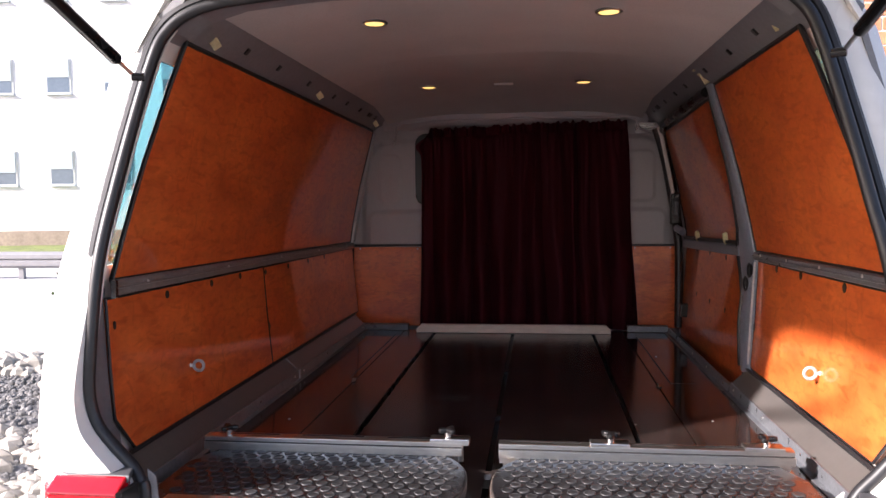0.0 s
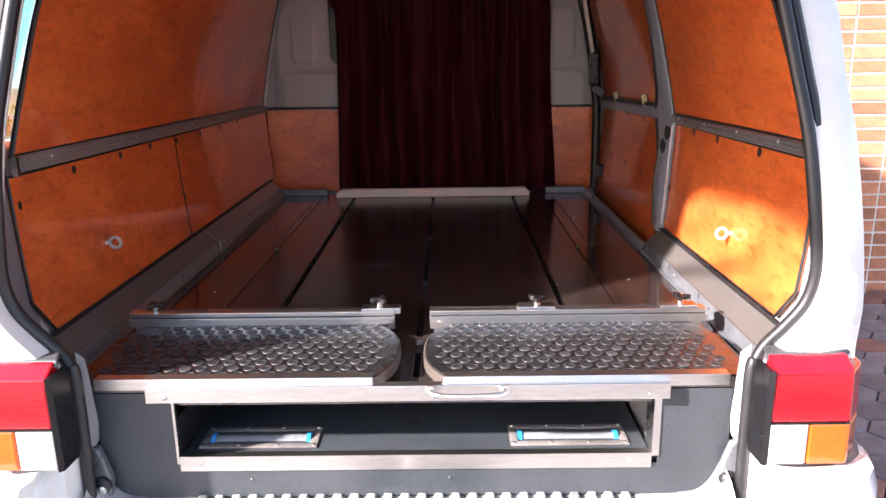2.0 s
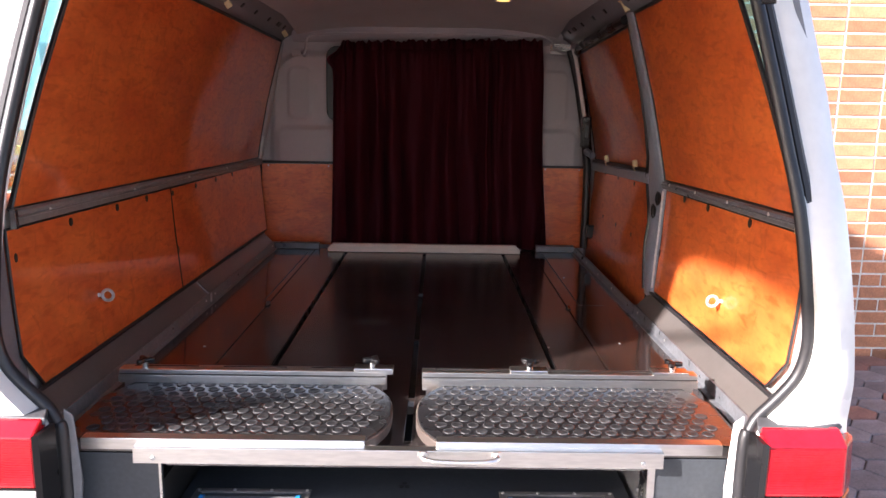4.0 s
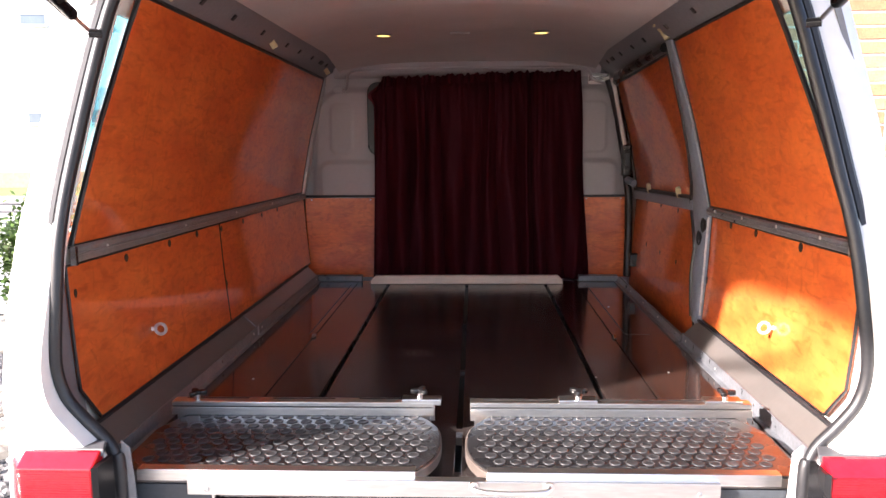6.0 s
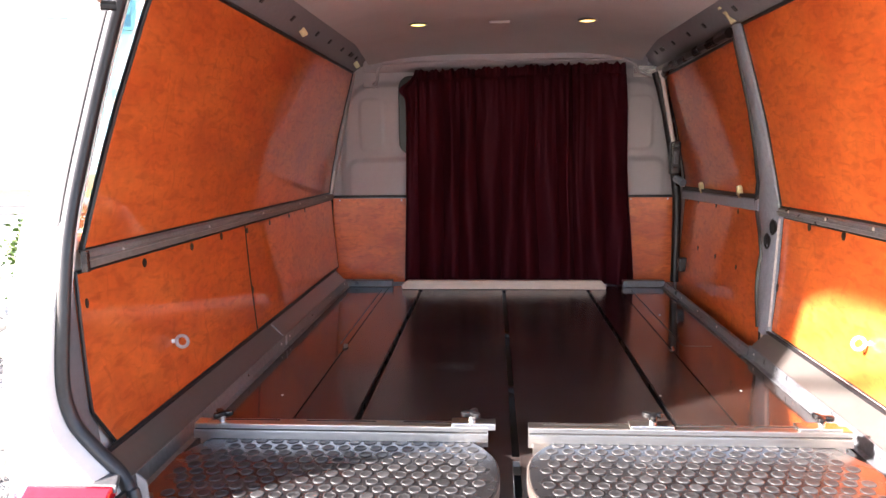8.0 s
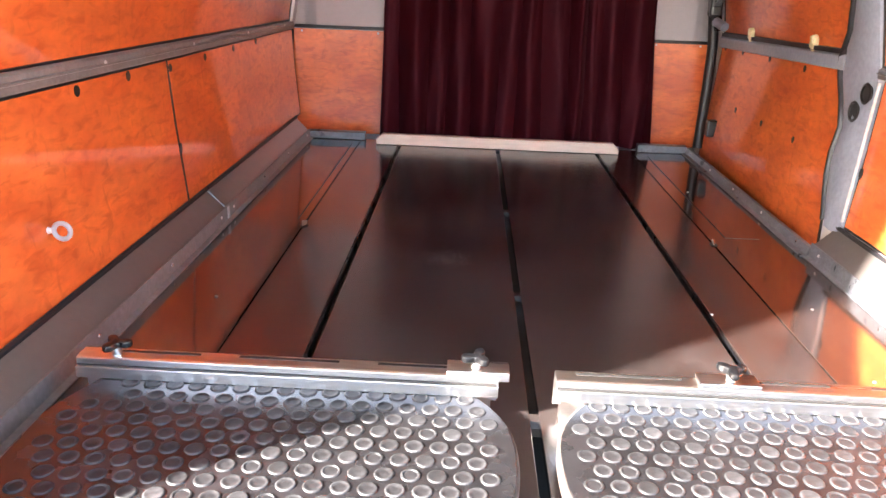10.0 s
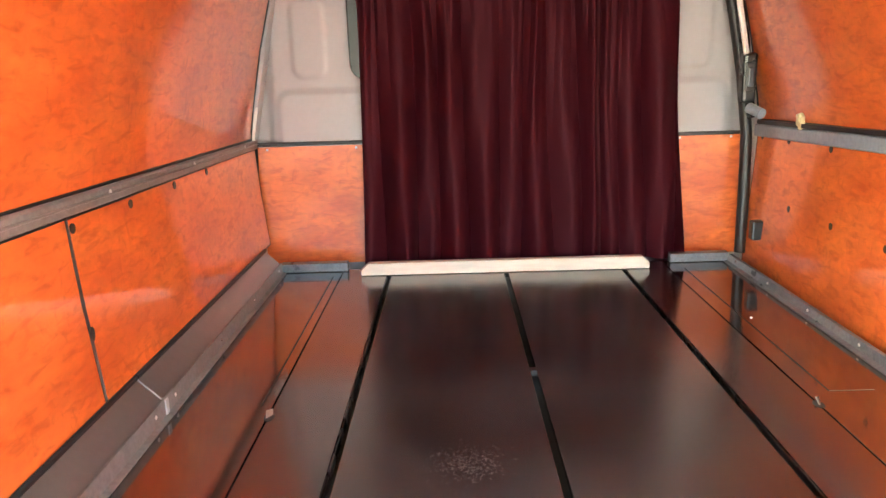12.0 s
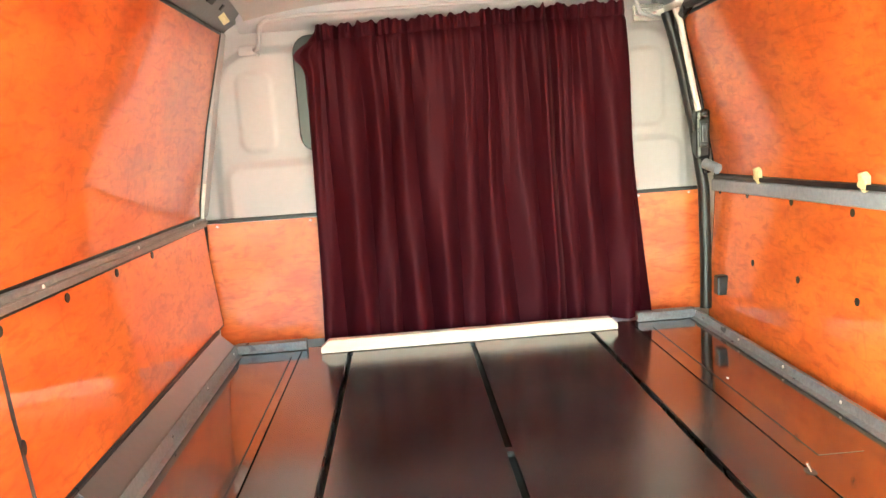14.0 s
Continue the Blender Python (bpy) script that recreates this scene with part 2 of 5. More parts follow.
PANE = material("dark_window_pane", (0.13, 0.165, 0.21), rough=0.08, vary=0.1)


# ---- mesh helpers ----
def quad_box(bm, lo, hi, bevel=0.0):
    """An axis-aligned box with chamfered edges."""
    m = Matrix.Translation([(a + b) / 2 for a, b in zip(lo, hi)]) @ Matrix.Diagonal([b - a for a, b in zip(lo, hi)] + [1])
    r = bmesh.ops.create_cube(bm, size=1, matrix=m)
    if bevel:
        edges = {e for v in r["verts"] for e in v.link_edges}
        bmesh.ops.bevel(bm, geom=list(edges), offset=bevel, segments=2, affect="EDGES", profile=0.5)
    return bm


def block(lo, hi, bevel=0.0):
    bm = bmesh.new()
    bm.faces.layers.int.new("flat")
    return quad_box(bm, lo, hi, bevel)


def extruded(bm, pts, vec, bevel=0.0):
    """A solid from a polygon in space, pushed along vec."""
    vec = Vector(vec)
    a = [bm.verts.new(p) for p in pts]
    b = [bm.verts.new(Vector(p) + vec) for p in pts]
    faces = [bm.faces.new(a), bm.faces.new(list(reversed(b)))]
    n = len(a)
    for i in range(n):
        faces.append(bm.faces.new((a[i], b[i], b[(i + 1) % n], a[(i + 1) % n])))
    bmesh.ops.recalc_face_normals(bm, faces=faces)
    if bevel:
        edges = {e for f in faces for e in f.edges}
        bmesh.ops.bevel(bm, geom=list(edges), offset=bevel, segments=2, affect="EDGES", profile=0.5)
    return bm


def solid(pts, vec, bevel=0.0):
    bm = bmesh.new()
    bm.faces.layers.int.new("flat")
    return extruded(bm, pts, vec, bevel)


def tube(bm, pts, radius, sides=10, closed=False):
    """A round bar along a line of points."""
    pts = [Vector(p) for p in pts]
    rings, n = [], len(pts)
    u = None
    for i, p in enumerate(pts):
        before, after = pts[i - 1] if (i or closed) else p, pts[(i + 1) % n] if (i < n - 1 or closed) else p
        d = (after - before).normalized()
        if u is None:
            u = d.cross(Vector((0.13, 0.97, 0.21)))
            if u.length < 0.1:
                u = d.cross(Vector((1, 0, 0)))
        u = (u - d * u.dot(d)).normalized()
        w = u.cross(d)
        r = radius[i] if isinstance(radius, (list, tuple)) else radius
        rings.append([bm.verts.new(p + r * (math.cos(2 * math.pi * k / sides) * u + math.sin(2 * math.pi * k / sides) * w)) for k in range(sides)])
    for i in range(n if closed else n - 1):
        a, b = rings[i], rings[(i + 1) % n]
        for k in range(sides):
            bm.faces.new((a[k], a[(k + 1) % sides], b[(k + 1) % sides], b[k]))
    if not closed:
        bm.faces.new(list(reversed(rings[0])))
        bm.faces.new(rings[-1])
    bmesh.ops.recalc_face_normals(bm, faces=bm.faces)
    return bm


def lathe(bm, profile, m, sides=20):
    """A turned solid: (radius, height) pairs about the z axis of m."""
    rings = []
    for r, h in profile:
        rings.append([bm.verts.new(m @ Vector((r * math.cos(2 * math.pi * k / sides), r * math.sin(2 * math.pi * k / sides), h))) for k in range(sides)])
    faces = []
    for a, b in zip(rings, rings[1:]):
        for k in range(sides):
            faces.append(bm.faces.new((a[k], a[(k + 1) % sides], b[(k + 1) % sides], b[k])))
    faces.append(bm.faces.new(list(reversed(rings[0]))))
    faces.append(bm.faces.new(rings[-1]))
    bmesh.ops.recalc_face_normals(bm, faces=faces)
    return bm


def surface(rows, thick=None):
    """A skin through rows of points; thick: a vector that gives it a second side."""
    bm = bmesh.new()
    def skin(off):
        return [[bm.verts.new(Vector(p) + off) for p in r] for r in rows]
    g = skin(Vector((0, 0, 0)))
    def fill(g):
        for a, b in zip(g, g[1:]):
            for k in range(len(a) - 1):
                bm.faces.new((a[k], a[k + 1], b[k + 1], b[k]))
    fill(g)
    if thick is not None:
        h = skin(Vector(thick))
        fill(h)
        rim = g[0] + [r[-1] for r in g[1:]] + list(reversed(g[-1][:-1])) + [r[0] for r in reversed(g[1:-1])]
        rim2 = h[0] + [r[-1] for r in h[1:]] + list(reversed(h[-1][:-1])) + [r[0] for r in reversed(h[1:-1])]
        n = len(rim)
        for i in range(n):
            bm.faces.new((rim[i], rim[(i + 1) % n], rim2[(i + 1) % n], rim2[i]))
    bmesh.ops.recalc_face_normals(bm, faces=bm.faces)
    return bm


def mesh_of(name, bm, mat, smooth=True):
    me = bpy.data.meshes.new(name)
    if bm.faces.layers.int.get("flat") is not None:
        smooth = False
    bm.to_mesh(me)
    bm.free()
    me.materials.append(mat)
    if smooth:
        me.shade_smooth()
        me.set_sharp_from_angle(angle=radians(38))
    return me


def thing(name, base, label, category, group="", kind=""):
    ob = new(name)
    ob.empty_display_size = 0.05
    ob.location = base
    return tagged(ob, label, category, group, kind)


def part(name, bm, mat, parent, label="", smooth=True):
    ob = new(name, mesh_of(name, bm, mat, smooth))
    ob.parent = parent
    if parent.type == "EMPTY":
        ob.matrix_parent_inverse = Matrix.Translation(-Vector(parent.location))
    if label:
        ob["label"] = label
    return ob


def lone(name, bm, mat, label, category, group="", kind="", smooth=True):
    return tagged(new(name, mesh_of(name, bm, mat, smooth)), label, category, group, kind)


def piece(name, me, parent, at, turn=0.0):
    """One of many alike pieces on a shared mesh."""
    ob = new(name, me)
    ob.parent = parent
    if parent.type == "EMPTY":
        ob.matrix_parent_inverse = Matrix.Translation(-Vector(parent.location))
    ob.location = at
    ob.rotation_euler = (0, 0, turn)
    return ob


def lerp_table(table, z):
    if z <= table[0][0]:
        return table[0][1]
    for (a, u), (b, v) in zip(table, table[1:]):
        if z <= b:
            return u + (v - u) * (z - a) / (b - a)
    return table[-1][1]


# ---- shape of the van ----
DECK_Z = 0.78
LINING = [(0.30, 0.80), (0.86, 0.803), (1.05, 0.820), (1.22, 0.830), (1.27, 0.826), (1.50, 0.778), (1.79, 0.700), (1.90, 0.640)]
OPENING = [(0.40, 0.0, -0.135), (0.40, 0.30, -0.135), (0.40, 0.58, -0.13), (0.415, 0.618, -0.12), (0.45, 0.634, -0.10), (0.50, 0.640, -0.07), (0.56, 0.640, -0.05), (0.84, 0.640, -0.04), (0.875, 0.650, -0.035), (0.905, 0.668, -0.03), (0.944, 0.705, -0.03), (0.985, 0.738, -0.03), (1.03, 0.753, -0.03),
           (1.08, 0.755, -0.03), (1.16, 0.748, -0.025), (1.30, 0.739, 0.0), (1.43, 0.724, 0.04), (1.594, 0.697, 0.085), (1.73, 0.668, 0.12), (1.79, 0.646, 0.14),
           (1.83, 0.60, 0.15), (1.855, 0.52, 0.16), (1.87, 0.36, 0.165), (1.875, 0.18, 0.168), (1.876, 0.0, 0.17)]
CX = -0.012


def smooth_line(pts, n=4):
    """A rounded line through the points."""
    out = []
    for k in range(len(pts) - 1):
        p0, p1, p2, p3 = pts[max(0, k - 1)], pts[k], pts[k + 1], pts[min(len(pts) - 1, k + 2)]
        for i in range(n):
            t = i / n
            out.append(tuple(0.5 * (2 * q1 + (q2 - q0) * t + (2 * q0 - 5 * q1 + 4 * q2 - q3) * t * t + (3 * q1 - q0 - 3 * q2 + q3) * t ** 3) for q0, q1, q2, q3 in zip(p0, p1, p2, p3)))
    return out + [tuple(pts[-1])]


EDGE = smooth_line(OPENING)
PILLAR_EDGE = [e for e in EDGE[6:] if 0.55 <= e[0] < 1.832]
CORNER_EDGE = [e for e in EDGE[6:] if 0.49 <= e[0] < 1.858]


def edge_x(s, x, z):
    """The opening's edge; its lower corner stands wider by the right-hand pillar."""
    return CX + s * (x + (lerp_table([(0.45, 0.0), (0.52, 0.022), (0.92, 0.024), (1.0, 0.018), (1.2, 0.010), (1.4, 0.0), (1.6, -0.004)], z) if s > 0 and x > 0.5 else 0.0))


def opening_loop():
    right = [Vector((edge_x(1, x, z), y, z)) for z, x, y in EDGE]
    left = [Vector((CX - x - 0.010 * min(1.0, max(0.0, (z - 1.1) / 0.3)) * (x > 0.5), y, z)) for z, x, y in reversed(EDGE[1:-1])]
    return right + left


def side_slab(bm, s, yz, inset, thick):
    """A plate of the van's side from a (y, z) outline; s: -1 left, 1 right."""
    pts = [(s * (lerp_table(LINING, z) + inset), y, z) for y, z in yz]
    return extruded(bm, pts, (s * thick, 0, 0))


van = thing("van", (0, 1.0, 0.0), "white panel van with its tailgate raised, parked on paving", "van")

for s in (-1, 1):
    rows = [[(s * (lerp_table(LINING, z) + 0.018), y, z) for y in (0.12, 1.1, 2.2, 3.4)] for z in (0.30, 0.86, 1.05, 1.22, 1.29)]
    side = part("side_wall", surface(rows, (s * 0.022, 0, 0)), WHITE, van)
    strip = [(0.085, 1.285), (0.142, 1.285), (0.211, 1.75), (0.160, 1.75)] if s < 0 else [(0.060, 1.285), (0.108, 1.285), (0.176, 1.75), (0.125, 1.75)]
    part("window_pillar", side_slab(bmesh.new(), s, strip, 0.013, 0.012), GREY, van)
    rows = [[(s * (lerp_table(LINING, z) + 0.018), y, z) for y in (0.75, 1.5, 2.4, 3.4)] for z in (1.29, 1.50, 1.77)]
    part("upper_side", surface(rows, (s * 0.015, 0, 0)), WHITE, van)
    part("roof_side", side_slab(bmesh.new(), s, [(0.125, 1.752), (3.4, 1.752), (3.4, 1.90), (0.16, 1.90)], 0.020, 0.012), WHITE, van)
    pane = part("side_window", solid([(s * (lerp_table(LINING, z) + 0.028), y, z) for y, z in ((0.10, 1.28), (0.76, 1.28), (0.76, 1.78), (0.20, 1.78))], (s * 0.005, 0, 0)), GLASS, side, "tinted side window glass")
    pane.visible_shadow = False
    # inner face of the rear pillar
    rows = []
    for z, x, y in PILLAR_EDGE:
        far = 0.152 if z < 1.25 else (0.142 if s < 0 else 0.108) + max(0.0, z - 1.29) * 0.150
        depth = max(y + 0.05, far)
        wall = lerp_table(LINING, z) + 0.012
        rows.append([(edge_x(s, x, z), y + 0.004, z), (edge_x(s, x, z) + s * 0.012, y + 0.022, z), (s * max(abs(edge_x(s, x, z)) + 0.004, wall - 0.012), depth * 0.6 + y * 0.4, z), (s * wall, depth, z)])
    cut = next(i for i, e in enumerate(PILLAR_EDGE) if e[0] > 1.22)
    # sun and shade painted in: pale WORN on the sunlit right, GREY left
    part("pillar_lining", surface(rows[:cut + 1], (s * 0.006, 0, 0)), WORN if s > 0 else GREY, van, "worn painted inner pillar, sunlight and shade put into its tone")
    part("pillar_lining", surface(rows[cut:], (s * 0.006, 0, 0)), TRIM, van, "dark bluish grey inner pillar")
    for z in (1.40, 1.50, 1.60):
        part("pillar_hole", solid([(s * (lerp_table(LINING, z) - 0.012), 0.10 + (z - 1.4) * 0.2 + 0.006 * math.cos(a), z + 0.011 * math.sin(a)) for a in [k * math.pi / 5 for k in range(10)]], (s * 0.02, 0, 0)), DARK, van)
    # outer rear corner panel
    rows = []
    for z, x, y in CORNER_EDGE:
        out = lerp_table([(0.5, 0.865), (1.0, 0.862), (1.15, 0.855), (1.3, 0.850), (1.5, 0.835), (1.75, 0.790), (1.86, 0.745)], z)
        rows.append([(edge_x(s, x, z) * (1 - a) + (CX + s * out) * a, y + 0.008 + b - (0.058 * min(1, max(0, (1.40 - z) / 0.42)) if 0.08 < a < 0.95 else 0), z + (0.02 * a if z > 1.8 else 0)) for a, b in ((0.02, 0.004), (0.10, 0.0), (0.45, -0.006), (0.75, 0.008), (0.93, 0.022), (0.985, 0.05), (1.0, 0.14))])
    rear = part("rear_corner", surface(rows, (0, 0.006, 0)), WHITE, van)
    part("plug", lathe(bmesh.new(), [(0.0125, 0.0), (0.0120, 0.0025), (0.0090, 0.0030), (0.0085, 0.0015)], Matrix.Translation((CX + s * 0.790, -0.056, 0.985)) @ pose(0, 0, 0, 90), 18), WORN, rear, "round white plug")

# roof and body round the load space
part("roof", surface([[(x, y, 1.985 - 0.09 * (abs(x) / 0.72) ** 3) for x in np.linspace(-0.72, 0.72, 13)] for y in (0.15, 1.2, 2.4, 3.4)], (0, 0, 0.03)), WHITE, van)
part("underbody", block((-0.85, 0.10, 0.28), (0.85, 3.4, 0.54), 0.02), GREY, van)
cab = part("cab", surface([[(x, y, z) for x in (-0.87, -0.80, -0.4, 0.4, 0.80, 0.87)] for y, z in ((3.38, 1.985), (3.55, 1.96), (4.05, 1.32), (4.50, 1.10), (4.62, 0.85), (4.64, 0.40), (4.50, 0.28))], (0, -0.03, -0.03)), WHITE, van, "white cab front with a sloping windscreen")
part("windscreen", solid([(-0.72, 3.66, 1.84), (0.72, 3.66, 1.84), (0.78, 4.02, 1.38), (-0.78, 4.02, 1.38)], (0, 0.006, 0.010)), PANE, cab)
for s in (-1, 1):
    part("cab_door", solid([(s * 0.862, 2.5, 0.32), (s * 0.862, 4.35, 0.32), (s * 0.862, 4.35, 1.10), (s * 0.862, 4.02, 1.30), (s * 0.862, 2.5, 1.30)], (-s * 0.04, 0, 0), 0.01), WHITE, cab)
    part("door_window", solid([(s * 0.872, 2.62, 1.32), (s * 0.872, 3.95, 1.32), (s * 0.745, 3.62, 1.80), (s * 0.745, 2.62, 1.80)], (-s * 0.006, 0, 0)), PANE, cab)
    part("headlight", block((s * 0.68 - 0.13, 4.60, 0.66), (s * 0.68 + 0.13, 4.66, 0.82), 0.015), CLEAR, cab)
    for y in (1.0, 3.75):
        m = Matrix.Translation((s * 0.70, y, 0.32)) @ pose(0, 0, 0, 0, 90 * s, 0)
        wheel = part("wheel", lathe(bmesh.new(), [(0.20, 0.0), (0.30, 0.0), (0.32, 0.03), (0.32, 0.16), (0.30, 0.19), (0.20, 0.19)], m, 32), RUBBER, van, "black tyre on a steel rim")
        part("rim", lathe(bmesh.new(), [(0.20, 0.165), (0.19, 0.18), (0.12, 0.165), (0.05, 0.18), (0.03, 0.185)], m, 24), STEEL, wheel)
for (z0, x0, y0), (z1, x1, y1) in zip(OPENING[19:], OPENING[20:]):
    for s in (-1, 1):
        header = solid([(CX + s * x0, y0 + 0.01, z0 + 0.006), (CX + s * x1, y1 + 0.01, z1 + 0.006), (CX + s * x1, y1 + 0.01, 1.955), (CX + s * x0, y0 + 0.01, 1.94 - 0.06 * (x0 > 0.5))], (0, 0.09, 0))
        part("roof_header", header, GREY, van)

loop = opening_loop()
bm = bmesh.new()
tube(bm, [p + Vector((0, -0.006, 0)) for p in loop], 0.0125, 10, closed=True)
tube(bm, [p + Vector((0, 0.006, 0)) + (Vector((p.x - CX, 0, p.z - 1.25))).normalized() * 0.022 for p in loop], 0.0115, 8, closed=True)
part("door_seal", bm, RUBBER, van, "black rubber tailgate seal")

# flange colours carry the light too: grey on the shaded left, pale right
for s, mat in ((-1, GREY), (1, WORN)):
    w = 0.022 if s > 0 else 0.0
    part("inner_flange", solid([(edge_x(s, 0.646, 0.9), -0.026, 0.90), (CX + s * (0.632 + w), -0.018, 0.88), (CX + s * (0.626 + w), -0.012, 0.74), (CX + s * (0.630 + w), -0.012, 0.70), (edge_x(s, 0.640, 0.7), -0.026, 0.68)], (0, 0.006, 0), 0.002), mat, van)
    plate = [(0.646 + w, 0.695), (0.626 + w, 0.690), (0.614 + w, 0.655), (0.606 + w, 0.620), (0.608 + w, 0.590), (0.618 + w, 0.568), (0.640 + w, 0.556), (0.650 + w, 0.560)]
    bracket = part("latch_bracket", solid([(CX + s * x, -0.030, z) for x, z in plate], (0, 0.020, 0), 0.004), ANGLE, van, "dark grey curved bracket at the sill")
    part("rubber_stop", lathe(bmesh.new(), [(0.019, 0), (0.018, 0.010), (0.012, 0.016), (0.010, 0.013)], Matrix.Translation((CX + s * (0.624 + w), -0.028, 0.612)) @ pose(0, 0, 0, 90), 16), RUBBER, bracket)
    part("stop_screw", lathe(bmesh.new(), [(0.010, 0), (0.009, 0.004), (0.005, 0.006)], Matrix.Translation((CX + s * (0.620 + w), -0.041, 0.606)) @ pose(0, 0, 0, 90), 10), STEEL, bracket)
    # sheet metal that sweeps up from the sill into the corner
    rows = []
    for y, z in ((0.0, 0.560), (-0.03, 0.556), (-0.06, 0.546), (-0.09, 0.524), (-0.12, 0.480)):
        rows.append([(CX + s * (0.555 + 0.085 * u), y, z + 0.004 + 0.075 * u ** 3.2) for u in (0.0, 0.2, 0.4, 0.55, 0.7, 0.8, 0.9, 1.0)])
    part("sill_corner", surface(rows, (0, 0, -0.005)), SILL, van, "worn pale sheet-metal corner of the loading sill")

# load sill with its pressed ribs
rows = []
for y, z in ((0.12, 0.552), (0.03, 0.560), (-0.02, 0.556), (-0.055, 0.548), (-0.085, 0.530), (-0.11, 0.500), (-0.13, 0.46)):
    rows.append([(CX + x, y, z + 0.014 * max(0, abs(x) - 0.54) / 0.08) for x in np.linspace(-0.622, 0.622, 23)])
sill = part("load_sill", surface(rows, (0, 0, -0.006)), SILL, van, "worn pale sheet-metal loading sill")
for i in range(26):
    x = -0.445 + i * 0.0352
    part("rib", solid([(x - 0.0115, 0.000, 0.5585), (x + 0.0115, 0.000, 0.5585), (x + 0.0080, 0.000, 0.5680), (x - 0.0080, 0.000, 0.5680)], (0, -0.026, -0.0035), 0.0028), SILL, sill)
part("sill_groove", block((-0.46, -0.0005, 0.5605), (0.45, 0.0015, 0.5625)), DARK, sill)
# press marks coloured darker grey, painting in the shading of their relief
for x in (-0.41, -0.29, 0.29, 0.43):
    part("press_mark", solid([(x - 0.010, -0.038, 0.5500), (x + 0.010, -0.038, 0.5500), (x + 0.005, -0.085, 0.528), (x - 0.005, -0.085, 0.528)], (0, 0, 0.009), 0.003), GREY, sill)
lock = part("lock_cover", solid([(-0.128, -0.040, 0.549), (0.140, -0.040, 0.549), (0.160, -0.058, 0.546), (0.170, -0.150, 0.500), (-0.160, -0.150, 0.500), (-0.150, -0.058, 0.546)], (0, 0, 0.012), 0.004), COVER, van, "dark grey plastic lock cover")
part("striker", tube(bmesh.new(), [(-0.028, -0.115, 0.543), (-0.028, -0.115, 0.560), (-0.018, -0.115, 0.566), (0.018, -0.115, 0.566), (0.028, -0.115, 0.560), (0.028, -0.115, 0.543)], 0.006), STEEL, lock, "steel lock striker")
for x in (-0.09, 0.09):
    part("rubber_stop", block((x - 0.03, -0.135, 0.526), (x + 0.03, -0.10, 0.551), 0.006), RUBBER, lock)

# tail lights and bumper
for s in (-1, 1):
    def X(u):
        return CX + s * u + (0.022 if s < 0 else 0.0)
    light = part("tail_light", solid([(X(0.664), -0.125, 0.700), (X(0.673), -0.131, 0.700), (X(0.670), -0.07, 0.700), (X(0.662), -0.07, 0.700)], (0, 0, 0.189)), PLASTIC, van, "red, white and amber tail light")
    part("top_cover", solid([(X(0.668), -0.092, 0.894), (X(0.800), -0.092, 0.894), (X(0.846), -0.060, 0.894), (X(0.855), -0.02, 0.894), (X(0.690), -0.035, 0.894)], (0, 0.004, 0.014), 0.003), COVER, light)
    part("lens_top", solid([(X(0.674), -0.1285, 0.883), (X(0.674), -0.090, 0.906), (X(0.674), -0.080, 0.906), (X(0.674), -0.080, 0.883)], (s * 0.146, 0, 0), 0.004), RED, light)
    part("red_lens", solid([(X(0.672), -0.130, 0.787), (X(0.818), -0.130, 0.787), (X(0.855), -0.085, 0.787), (X(0.862), -0.02, 0.787), (X(0.690), -0.05, 0.787)], (0, 0.008, 0.099), 0.006), RED, light)
    part("clear_lens", solid([(X(0.672), -0.131, 0.703), (X(0.744), -0.131, 0.703), (X(0.744), -0.05, 0.703), (X(0.680), -0.05, 0.703)], (0, 0, 0.082), 0.004), CLEAR, light)
    part("amber_lens", solid([(X(0.746), -0.131, 0.703), (X(0.818), -0.131, 0.703), (X(0.855), -0.085, 0.703), (X(0.862), -0.02, 0.703), (X(0.746), -0.05, 0.703)], (0, 0, 0.082), 0.004), AMBER, light)
    ribs = bmesh.new()
    for k in range(19):
        z = 0.793 + k * 0.0047
        quad_box(ribs, (X(0.745) - 0.068, -0.1305, z), (X(0.745) + 0.068, -0.1295, z + 0.0028))
    part("lens_ribs", ribs, RED, light)
    part("divider", block((X(0.745) - 0.073, -0.1300, 0.7842), (X(0.745) + 0.073, -0.1200, 0.7878)), PLASTIC, light)
bumper = part("bumper", surface([[(CX + x, y + 0.10 * max(0, abs(x) - 0.72) ** 2 / 0.04 * 0.6, z) for x in np.linspace(-0.90, 0.90, 31)]
                                 for y, z in ((-0.02, 0.50), (-0.10, 0.500), (-0.17, 0.49), (-0.195, 0.46), (-0.20, 0.38), (-0.17, 0.30))], (0, 0.02, -0.01)), WHITE, van)
